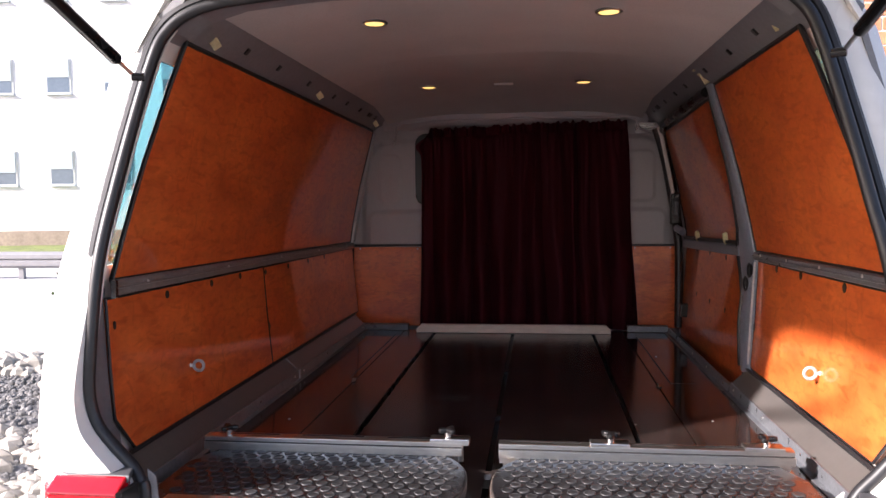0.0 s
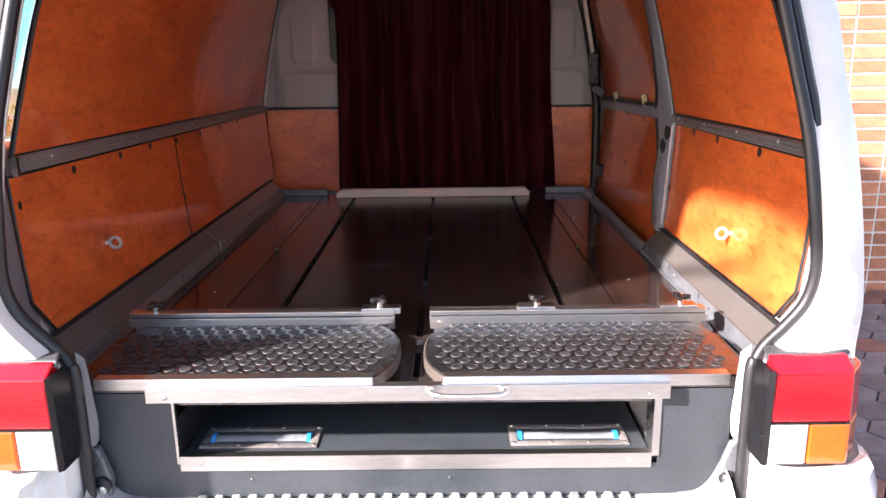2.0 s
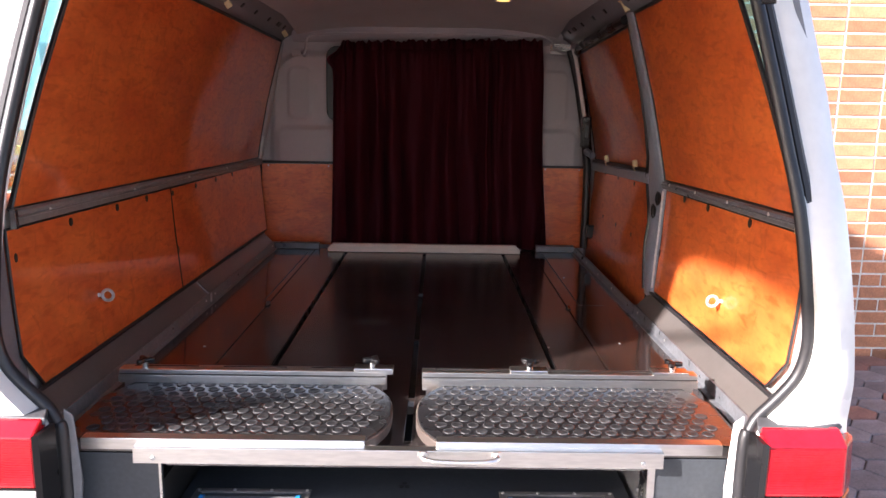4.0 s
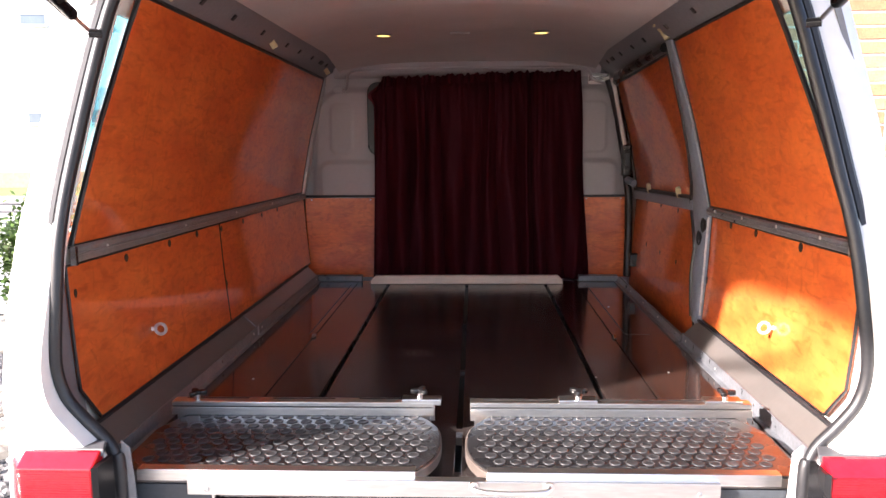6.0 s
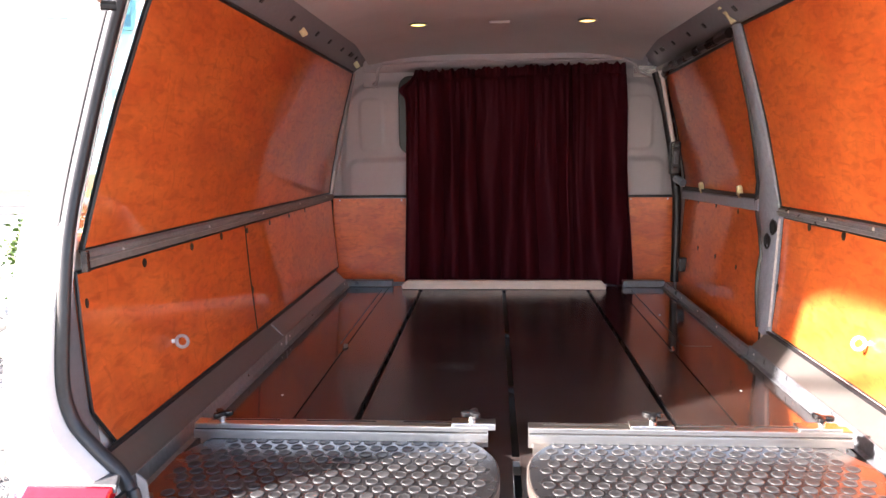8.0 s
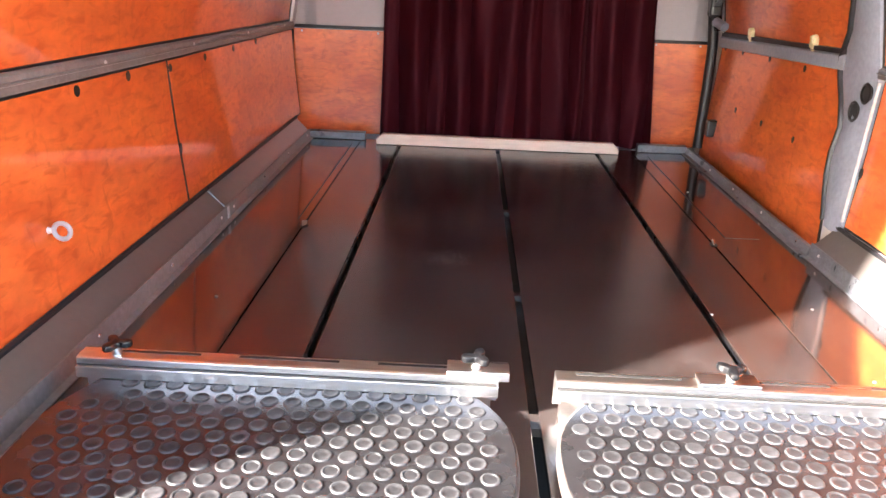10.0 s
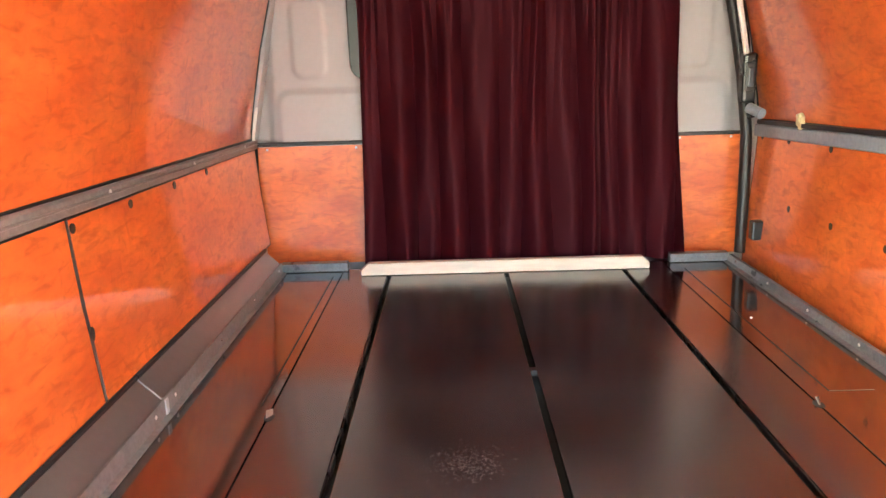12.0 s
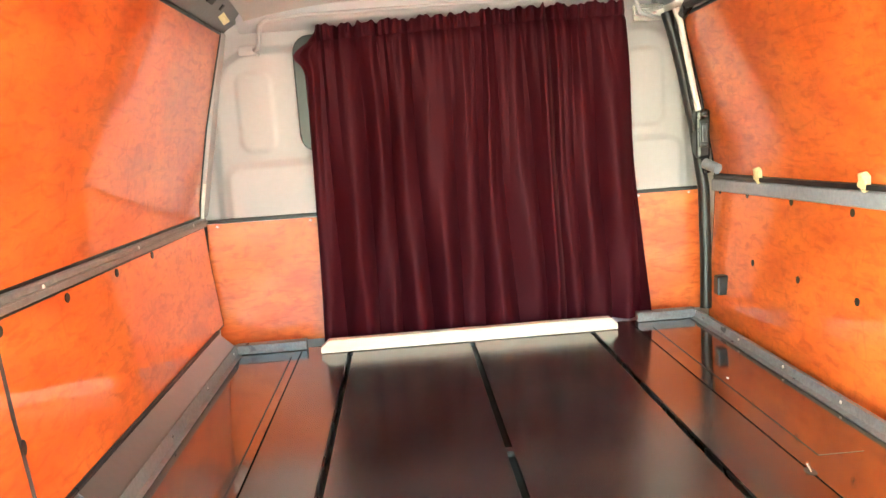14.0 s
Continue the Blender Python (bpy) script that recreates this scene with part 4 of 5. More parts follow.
for k in range(5):
    screw(edge, (0.7445, 1.2 + k * 0.25, 0.797), (-1, 0, 0), ALU, 0.0045)
for x0, x1 in ((-0.752, -0.527), (0.553, 0.745)):
    e2 = thing("edge_angle", ((x0 + x1) / 2, 2.28, DECK_Z), "dark grey metal angle at the bulkhead", "edge angle", "deck angles")
    part("angle", solid([(x0, 2.268, 0.781), (x0, 2.268, 0.810), (x0, 2.275, 0.812), (x0, 2.30, 0.812), (x0, 2.30, 0.781)], (x1 - x0, 0, 0), 0.002), ANGLE, e2)

# ---- deck and drawer ----
deck = thing("bed_platform", (0, 1.1, 0.56), "dark film-faced plywood deck over a drawer box", "platform")
for i, (a, b) in enumerate(((-0.752, -0.5445), (-0.5415, -0.392), (-0.376, -0.0075), (0.0075, 0.376), (0.392, 0.5285), (0.5315, 0.752))):
    part("deck_board", block((a, 0.012, DECK_Z - 0.015), (b, 2.30, DECK_Z), 0.0012), GLOSSY if i in (0, 5) else SEMI if i in (1, 4) else DECK, deck)
for x, spans in ((0.0, ((0.012, 0.106), (0.325, 0.345), (0.80, 0.818), (1.392, 1.412), (2.20, 2.30))), (-0.384, ((0.012, 0.10), (2.21, 2.30))), (0.384, ((0.012, 0.10), (2.21, 2.30)))):
    for a, b in spans:
        part("slot_bridge", block((x - 0.0085, a, DECK_Z - 0.014), (x + 0.0085, b, DECK_Z - 0.0008)), DECK, deck)
part("slot_rail", block((-0.3915, 0.1, DECK_Z - 0.02), (-0.3885, 2.2, DECK_Z - 0.003)), PLASTIC, deck)
part("slot_rail", block((0.3885, 0.1, DECK_Z - 0.02), (0.3915, 2.2, DECK_Z - 0.003)), PLASTIC, deck)
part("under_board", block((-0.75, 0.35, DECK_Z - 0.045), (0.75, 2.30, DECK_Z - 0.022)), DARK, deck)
for s, x, y in ((-1, -0.568, 1.245), (1, 0.579, 1.25)):
    part("flap_groove", block((x - 0.0015, y, DECK_Z + 0.0002), (x + 0.0015, 2.20, DECK_Z + 0.0006)), DARK, deck)
part("flap_groove", block((0.579, 1.2485, DECK_Z + 0.0002), (0.67, 1.2505, DECK_Z + 0.0006)), BENCH, deck)
for s, x in ((-1, -0.540), (1, 0.530)):
    hole = part("finger_hole", lathe(bmesh.new(), [(0.013, 0.0), (0.012, 0.0012), (0.009, 0.0013)], Matrix.Translation((x, 1.19, DECK_Z)) @ Matrix.Diagonal((0.8, 1.3, 1, 1)), 14), DARK, deck)
    part("pull_tab", solid([(x - 0.002, 1.185, DECK_Z), (x + 0.006, 1.20, DECK_Z), (x + 0.004, 1.21, DECK_Z + 0.010), (x - 0.004, 1.20, DECK_Z + 0.012)], (s * 0.003, -0.002, 0)), ALU if s > 0 else STEEL, hole, "bright metal pull tab")
for x, y in ((0.395, 0.75), (-0.62, 0.72), (0.62, 0.80), (-0.70, 0.43), (0.60, 1.70), (0.6, 0.5), (-0.66, 0.46)):
    screw(deck, (x, y, DECK_Z), (0, 0, 1), STEEL, 0.004)
rng = random.Random(21)
scuffs = bmesh.new()
for k in range(420):
    a, q = rng.uniform(0, 6.28), rng.gauss(0, 1)
    x, y = -0.155 + 0.045 * rng.gauss(0, 0.7), 0.999 + 0.04 * rng.gauss(0, 0.7)
    l, w = rng.uniform(0.001, 0.004), rng.uniform(0.0002, 0.0007)
    d, e = Vector((math.cos(a), math.sin(a), 0)), Vector((-math.sin(a), math.cos(a), 0))
    extruded(scuffs, [Vector((x, y, DECK_Z + 0.0001)) + d * l * i + e * w * j for i, j in ((-1, -1), (1, -0.6), (1, 0.6), (-1, 1))], (0, 0, 0.0002))
sc = part("scuff_mark", scuffs, SCUFF, deck, "pale scuffed spot")
sc["kind"] = "stuff"
# box front round the drawer opening
part("front_panel", block((-0.645, 0.0, 0.562), (-0.487, 0.014, 0.797)), BOX, deck, "anthracite front board")
part("front_panel", block((0.497, 0.0, 0.562), (0.640, 0.014, 0.797)), BOX, deck, "anthracite front board")
part("front_panel", block((-0.487, 0.0, 0.562), (0.497, 0.014, 0.632)), BOX, deck, "anthracite front board")
part("front_rail", block((-0.70, 0.002, DECK_Z), (0.70, 0.012, 0.797)), BOX, deck)
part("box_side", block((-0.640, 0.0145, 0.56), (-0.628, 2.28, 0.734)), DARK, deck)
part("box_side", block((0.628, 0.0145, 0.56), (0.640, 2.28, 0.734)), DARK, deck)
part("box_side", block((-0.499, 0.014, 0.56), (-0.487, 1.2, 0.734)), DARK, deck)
inner = part("box_side", block((0.497, 0.014, 0.56), (0.509, 1.2, 0.734)), GREY, deck)
for y in (0.10, 0.22, 0.36):
    screw(inner, (0.497, y, 0.675), (-1, 0, 0), STEEL, 0.005)
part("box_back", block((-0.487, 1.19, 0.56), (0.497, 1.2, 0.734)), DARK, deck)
part("corner_angle", solid([(0.484, -0.003, 0.650), (0.499, -0.003, 0.650), (0.499, -0.003, 0.790), (0.484, -0.003, 0.790)], (0, 0.004, 0)), ALU, deck, "aluminium corner angle")
part("corner_angle", block((0.4865, 0.0, 0.650), (0.489, 0.06, 0.74)), ALU, deck)
part("corner_angle", block((-0.4895, -0.004, 0.640), (-0.4845, 0.0, 0.785)), ALU, deck)
for x in (-0.34, 0.07):
    screw(deck, (x, -0.0005, 0.603), (0, -1, 0), STEEL, 0.0025)

drawer = thing("drawer", (0, 0.3, 0.64), "shallow drawer with an aluminium front lip and dark base", "drawer")
part("base", block((-0.484, 0.004, 0.636), (0.484, 1.15, 0.650)), BOX, drawer)
strip = part("front_strip", solid([(-0.484, -0.004, 0.624), (-0.484, -0.004, 0.657), (-0.484, 0.016, 0.657), (-0.484, 0.016, 0.6545), (-0.484, -0.001, 0.6545), (-0.484, -0.001, 0.624)], (0.968, 0, 0)), ALU, drawer, "aluminium angle strip")
for x in (-0.44, 0.44):
    screw(strip, (x, -0.004, 0.641), (0, -1, 0), STEEL, 0.004)
star = bmesh.new()
for k in range(3):
    a = radians(90 + 120 * k)
    lathe(star, [(0.006, 0), (0.006, 0.001)], Matrix.Translation((-0.008 + 0.007 * math.cos(a), 0.155 + 0.010 * math.sin(a), 0.6502)), 10)
part("key_hole", star, PLASTIC, drawer)
for cx in (-0.335, 0.325):
    fr = bmesh.new()
    for lo, hi in (((cx - 0.125, 0.040), (cx + 0.125, 0.056)), ((cx - 0.125, 0.112), (cx + 0.125, 0.128)), ((cx - 0.125, 0.056), (cx - 0.108, 0.112)), ((cx + 0.108, 0.056), (cx + 0.125, 0.112))):
        quad_box(fr, (*lo, 0.650), (*hi, 0.654), 0.001)
    f = part("recess_frame", fr, RAIL, drawer, "riveted metal frame round a clear tube")
    part("tube", tube(bmesh.new(), [(cx - 0.098, 0.084, 0.640), (cx + 0.098, 0.084, 0.640)], 0.0175, 14), FROST, f, "frosted clear tube")
    for s in (-1, 1):
        part("end_cap", tube(bmesh.new(), [(cx + s * 0.098, 0.084, 0.640), (cx + s * 0.107, 0.084, 0.640)], 0.0205, 14), BLUE, f, "blue end cap")
    for x, y in ((-0.117, 0.048), (0.117, 0.048), (-0.117, 0.12), (0.117, 0.12), (-0.04, 0.048), (0.04, 0.048), (-0.04, 0.12), (0.04, 0.12)):
        screw(f, (cx + x, y, 0.654), (0, 0, 1), ALU, 0.004)

bar = thing("pull_bar", (0, -0.03, 0.78), "aluminium front bar with a bow handle", "drawer front")
part("bar", solid([(-0.530, -0.026, 0.788), (-0.530, -0.026, 0.8205), (-0.530, -0.004, 0.8205), (-0.530, -0.004, 0.817), (-0.530, -0.022, 0.817), (-0.530, -0.022, 0.788)], (1.037, 0, 0), 0.0008), ALU, bar)
bow = [(0.035, -0.026, 0.812), (0.035, -0.040, 0.812), (0.042, -0.046, 0.811), (0.06, -0.048, 0.809), (0.108, -0.049, 0.808), (0.155, -0.048, 0.809), (0.173, -0.046, 0.811), (0.180, -0.040, 0.812), (0.180, -0.026, 0.812)]
part("bow_handle", tube(bmesh.new(), bow, 0.0055, 10), ALU, bar, "bright bow handle")
for x in (0.035, 0.18):
    part("handle_rosette", lathe(bmesh.new(), [(0.011, 0), (0.010, 0.004), (0.006, 0.005)], Matrix.Translation((x, -0.028, 0.812)) @ pose(0, 0, 0, 90), 14), ALU, bar)
for x in (-0.49, 0.467):
    screw(bar, (x, -0.028, 0.80), (0, -1, 0), STEEL, 0.005)

# ---- studded step boards and clamp rails ----
def stud_mesh(name, dish):
    """A round stud: a raised ring round a dish of the given depth, the ring rubbed grey."""
    bm = bmesh.new()
    lathe(bm, [(0.0135, 0.0), (0.0129, 0.0011), (0.0118, 0.0019), (0.0102, 0.0019), (0.0088, 0.0019 - dish), (0.004, 0.0018 - dish)], Matrix.Identity(4), 14)
    me = mesh_of(name, bm, STUDBASE)
    me.materials.append(RIM)
    for f in me.polygons:
        r = math.hypot(f.center.x, f.center.y)
        if f.center.z > 0.0010 and (r > 0.0090 or dish < 0.0005):
            f.material_index = 1
    return me


STUDS = [stud_mesh("stud", d) for d in (0.0012, 0.0010, 0.0004)]


def step_board(s, x_in, x_out, label):
    """A board with a rubber mat of round studs; its inner end is rounded."""
    y0, y1 = 0.004, 0.320
    ob = thing("step_board", ((x_in + x_out) / 2, 0.16, 0.797), label, "step board", "studded step boards")
    def outline(inset):
        pts = []
        a, b, xi, xo = y0 + inset, y1 - inset, x_in + s * inset, x_out - s * inset
        n = 14
        for k in range(n + 1):
            t = -1 + 2 * k / n
            pts.append((xi + s * 0.055 * abs(t) ** 2.6, (a + b) / 2 + t * (b - a) / 2))
        pts += [(xo - s * 0.035, b), (xo, b - 0.09), (xo - s * 0.004, a + 0.02), (xo - s * 0.03, a)]
        return pts
    part("board", solid([(x, y, 0.797) for x, y in outline(0.0)], (0, 0, 0.022), 0.0015), BENCH, ob)
    mat = part("rubber_mat", solid([(x, y, 0.819) for x, y in outline(0.004)], (0, 0, 0.004), 0.001), MAT, ob, "black rubber mat with round studs")
    ys = [y0 + 0.026 + 0.0305 * j for j in range(10)]
    for j, y in enumerate(ys):
        t = (y - (y0 + y1) / 2) / ((y1 - y0) / 2)
        lo = x_in + s * (0.022 + 0.055 * abs(t) ** 2.6)
        hi = x_out - s * (0.022 + (0.035 if j > 7 else 0.012))
        n = int(abs(hi - lo) / 0.0335)
        off = 0.01675 * (j % 2)
        for i in range(n + 1):
            x = x_in + s * (0.022 + 0.0335 * i + off)
            if abs(x - x_in) < abs(lo - x_in) or abs(x - x_in) > abs(hi - x_in):
                continue
            piece("stud", STUDS[(i * 7 + j * 5 + (i * j) % 3) % 3], mat, (x, y, 0.8231))
    xa, xb = x_in + s * 0.045, x_out - s * 0.06
    part("edge_profile", solid([(xa, -0.004, 0.806), (xa, -0.004, 0.8295), (xa, 0.022, 0.8295), (xa, 0.022, 0.827), (xa, 0.001, 0.826), (xa, 0.001, 0.806)], (xb - xa, 0, 0), 0.0008), ALU, ob, "aluminium edge profile")
    return ob


step_board(-1, -0.036, -0.700, "black studded rubber step board with a rounded end")
step_board(1, 0.016, 0.690, "black studded rubber step board beside the sunlit panel")


def star_knob(parent, x, y, z):
    """A three-lobed clamping knob on a bolt."""
    bm = bmesh.new()
    pts = []
    for k in range(36):
        a = 2 * math.pi * k / 36
        r = 0.016 + 0.0085 * math.cos(3 * a + x * 40)
        pts.append((x + r * math.cos(a), y + r * math.sin(a), z + 0.012))
    extruded(bm, pts, (0, 0, 0.011), 0.003)
    kn = part("star_knob", bm, PLASTIC, parent, "black three-lobed clamping knob")
    part("collar", lathe(bmesh.new(), [(0.0075, 0.0), (0.0075, 0.008), (0.010, 0.013)], Matrix.Translation((x, y, z)), 14), STEEL, kn)


def clamp_rail(x0, x1, blocks, knobs, label):
    ob = thing("clamp_rail", ((x0 + x1) / 2, 0.35, 0.80), label, "clamp rail", "clamp rails")
    prof = [(0.312, 0.824), (0.312, 0.842), (0.318, 0.842), (0.318, 0.854), (0.322, 0.856), (0.350, 0.856), (0.350, 0.800), (0.345, 0.800), (0.345, 0.851), (0.324, 0.851), (0.324, 0.824)]
    part("profile", solid([(x0, y, z) for y, z in prof], (x1 - x0, 0, 0), 0.0006), ALU, ob)
    part("foot", block((x0 + 0.01, 0.325, DECK_Z), (x1 - 0.01, 0.345, 0.824)), ALU, ob)
    n = 3
    for k in range(n):
        a, b = x0 + (k + 0.14) * (x1 - x0) / n, x0 + (k + 0.86) * (x1 - x0) / n
        part("rail_slot", block((a, 0.3385, 0.8555), (b, 0.3445, 0.8566)), DARK, ob)
    part("rail_groove", block((x0 + 0.002, 0.3165, 0.8425), (x1 - 0.002, 0.3182, 0.8450)), DARK, ob)
    for a, b in blocks:
        part("clamp_block", block((a, 0.3195, 0.8475), (b, 0.356, 0.862), 0.0015), ALU, ob, "square aluminium clamp block")
    for x in knobs:
        star_knob(ob, x, 0.332, 0.863 if any(a < x < b for a, b in blocks) else 0.856)
    return ob


clamp_rail(-0.697, -0.060, ((-0.138, -0.044),), (-0.094, -0.640), "aluminium clamp rail with black knobs")
clamp_rail(0.026, 0.688, ((0.238, 0.328), (0.581, 0.668)), (0.285, 0.630), "aluminium clamp rail with two clamp blocks")

# ---- timber strip, curtain, rod ----
lone("timber_strip", solid([(-0.475, 2.205, DECK_Z + 0.0015), (0.468, 2.205, DECK_Z + 0.0015), (0.468, 2.205, 0.800), (0.445, 2.205, 0.822), (-0.45, 2.205, 0.822), (-0.475, 2.205, 0.800)], (0, 0.03, 0), 0.002), PINE, "pale planed timber strip across the deck at the curtain", "timber strip")


def curtain_rows():
    """Gathered velvet: fine pleats under the heading that merge into broad soft folds lower down."""
    rng = random.Random(7)
    big = [rng.uniform(0.30, 1.20) for _ in range(40)]
    fine = [rng.uniform(0.3, 1.2) for _ in range(90)]
    lean = [rng.uniform(-0.5, 0.5) for _ in range(40)]
    stop = [rng.uniform(0.25, 0.95) for _ in range(90)]
    def crest(ph, heights, power):
        k = int(math.floor(ph))
        f = ph - k
        f = f + 0.55 * lean[k % 40] * f * (1 - f)
        return heights[k % len(heights)] * (1 - abs(2 * f - 1) ** power), k
    rows = []
    for j in range(71):
        v = j / 70
        row = []
        grow = 0.30 + 0.70 * min(1, v * 1.5)
        for i in range(481):
            u = i / 480
            z = (1.786 + 0.022 * min(1.0, 1.4 * u)) * (1 - v) + 0.784 * v
            left, right = -0.456 + (0.045 * math.exp(-(v / 0.045) ** 2) - 0.034 * math.exp(-((v - 0.085) / 0.028) ** 2)) * max(0.0, 1 - u * 18) - 0.018 * v * v, 0.556 + 0.046 * v + 0.004 * math.sin(v * 9)
            x = left + u * (right - left)
            ph = 12.0 * u + 0.20 * math.sin(u * 8 + 0.6) + 0.16 * math.sin(u * 23 + 1.9 * v) + 0.16 * v * math.sin(u * 13 + 2)
            h, k = crest(ph + 1, big, 1.75)
            y = -0.088 * grow * h * (0.80 + 0.28 * math.sin(4.6 * v + 2.1 * k))
            h2, k2 = crest(1.6 * ph + 3.3 + 0.5 * math.sin(2.3 * v + u * 9), fine, 1.35)
            y -= 0.017 * h2 * max(0.0, 1 - v / stop[k2 % 90]) ** 0.7
            y -= 0.005 * math.sin(x * 61 + 4 * math.sin(v * 2.6 + x * 7)) * v
            y += 0.005 * math.sin(x * 230 + 2.2 * math.sin(x * 31)) * math.exp(-v * 14)
            z2 = z
            if v < 0.05:
                z2 = z + (0.005 * math.sin(x * 105 + math.sin(x * 23) * 3) + 0.003 * math.sin(x * 260)) * (1 - v / 0.05)
                y += 0.006 * math.sin(x * 150 + 2 * math.sin(x * 40)) * (1 - v / 0.05)
            y += 0.010 * math.exp(-((v - 0.043) / 0.008) ** 2)
            row.append((x, 2.343 + y, z2))
        rows.append(row)
    return rows


lone("curtain", surface(curtain_rows(), (0, 0.003, 0)), VELVET, "burgundy velvet curtain hanging in folds over the bulkhead opening", "curtain")
rod = thing("curtain_rod", (0, 2.35, 1.79), "bent light grey metal curtain rod", "curtain rod")
part("rod", tube(bmesh.new(), [(-0.615, 2.385, 1.735), (-0.600, 2.36, 1.735), (-0.592, 2.35, 1.75), (-0.585, 2.345, 1.80), (-0.565, 2.352, 1.817), (-0.45, 2.364, 1.828), (0.0, 2.368, 1.834), (0.56, 2.364, 1.828), (0.60, 2.352, 1.808), (0.615, 2.35, 1.77), (0.66, 2.36, 1.755), (0.70, 2.37, 1.750)], 0.007, 10), BULK, rod)
part("rod_bracket", block((-0.665, 2.380, 1.720), (-0.600, 2.392, 1.750), 0.003), BULK, rod)
part("wall_hook", tube(bmesh.new(), [(-0.600, 2.375, 1.735), (-0.600, 2.365, 1.715)], 0.005, 8), STEEL, rod)
part("rod_bracket", block((0.60, 2.372, 1.748), (0.70, 2.39, 1.80), 0.004), ALU, rod)

# ---- ceiling lights ----
cl = thing("ceiling_light", (0, 0, 0), "round recessed downlight glowing warm yellow in the headliner", "ceiling light", "ceiling lights")
part("bezel", lathe(bmesh.new(), [(0.036, 0.0), (0.038, -0.004), (0.034, -0.007), (0.028, -0.005), (0.027, 0.001)], Matrix.Identity(4), 24), STEEL, cl, "metal bezel")
part("lens", lathe(bmesh.new(), [(0.0275, -0.001), (0.0265, -0.005), (0.012, -0.007)], Matrix.Identity(4), 20), GLOW, cl, "glowing lens")
cl.matrix_basis = pose(-0.335, 0.70, 1.931)
for x, y, z in ((0.312, 0.685, 1.932), (-0.342, 1.82, 1.920), (0.316, 1.81, 1.921)):
    copy_thing(cl, pose(x, y, z))

# ---- pull strap on the raised tailgate ----
rows = []
for k in range(25):
    a = math.pi * k / 24
    dx, dz = 0.033 * math.cos(a), -0.045 * math.sin(a)
    rows.append((dx, dz))
line = [(0.036, 0.30), (0.035, 0.15)] + rows + [(-0.035, 0.15), (-0.036, 0.30)]
m = pose(-0.085, -0.86, 1.64, 0, 0, 58)
strap = thing("pull_strap", (-0.085, -0.86, 1.60), "ribbed dark grey pull strap hanging from the tailgate", "strap")
wide = np.linspace(-0.022, 0.022, 19)
part("webbing", surface([[m @ Vector((x * (1 + (0.05 if i % 2 else 0)), w, z)) for i, w in enumerate(wide)] for x, z in line], (0.001, 0.001, 0.0015)), WEB, strap)
part("anchor", block((-0.13, -0.90, 1.885), (-0.04, -0.82, 2.025), 0.01), PLASTIC, strap)

# ---- outside: ground, wall, distance ----
lone("ground", surface([[(x, y, 0.0) for x in (-2500, -60, -2, 12, 60, 2500)] for y in (-2500, -40, 0, 30, 90, 2500)]), SAND, "sandy ground reaching to the horizon", "ground", kind="structure")
lone("road", block((-60, 9.0, 0.004), (-4.5, 17.0, 0.02)), ASPHALT, "pale concrete road", "road", kind="structure")
lone("pavement", block((-40, 5.0, 0.004), (-3.6, 9.0, 0.05), 0.01), ASPHALT, "pale concrete pavement with a kerb", "pavement", kind="structure")
lone("lawn", surface([[(-70, 17, 0.02), (-3, 17, 0.02)], [(-70, 20, 0.08), (-3, 20, 0.08)], [(-70, 30, 0.12), (-3, 30, 0.12)]]), LAWN, "mown green lawn bank", "lawn", kind="stuff")

rail = thing("guard_rail", (-12, 11.3, 0), "grey metal guard rail beside the road", "guard rail")
part("beam", solid([(-26, 11.9, 0.24), (-26, 11.9, 0.56), (-26, 11.84, 0.50), (-26, 11.84, 0.43), (-26, 11.88, 0.40), (-26, 11.84, 0.37), (-26, 11.84, 0.29)], (21, 0, 0)), GREY, rail)
for k in range(11):
    part("post", block((-25.9 + 2 * k, 11.92, 0.0), (-25.8 + 2 * k, 12.0, 0.5)), GREY, rail)

# white apartment block
bl = thing("apartment_building", (-17.3, 22.5, 0.0), "white rendered apartment block with half-lowered shutters", "building")
U = Vector((0.99, 0.124, 0)).normalized()
NRM = Vector((0.124, -0.99, 0))
O = Vector((-17.3, 22.5, 0.0))


def facade(u, out, z):
    return O + U * u + NRM * out + Vector((0, 0, z))


def facade_box(u0, u1, o0, o1, z0, z1):
    return solid([facade(u0, o0, z0), facade(u1, o0, z0), facade(u1, o0, z1), facade(u0, o0, z1)], NRM * (o1 - o0))


part("wall", facade_box(-16, 11, -10, 0, 0.6, 13), RENDER_WALL, bl)
part("plinth", facade_box(-16, 11, -9.9, 0.04, -0.2, 0.6), PLINTH, bl)
part("roof", facade_box(-16.3, 11.3, -10.3, 0.3, 13, 13.3), PLINTH, bl)
for fl in range(4):
    for k in range(13):
        u, z = -15.1 + 1.98 * k, 2.17 + 3.13 * fl
        w = part("window", facade_box(u, u + 0.86, 0.004, 0.03, z, z + 1.2), WHITE, bl)
        lift = 0.34 + 0.10 * ((k * 7 + fl * 3) % 3)
        part("pane", facade_box(u + 0.05, u + 0.81, 0.031, 0.04, z + 0.04, z + lift + 0.05), PANE, w)
        part("roller_shutter", facade_box(u + 0.04, u + 0.82, 0.031, 0.06, z + lift, z + 1.17), SHUTTER, w)
        part("sill", facade_box(u - 0.04, u + 0.9, 0.025, 0.10, z - 0.05, z), SHUTTER, w)

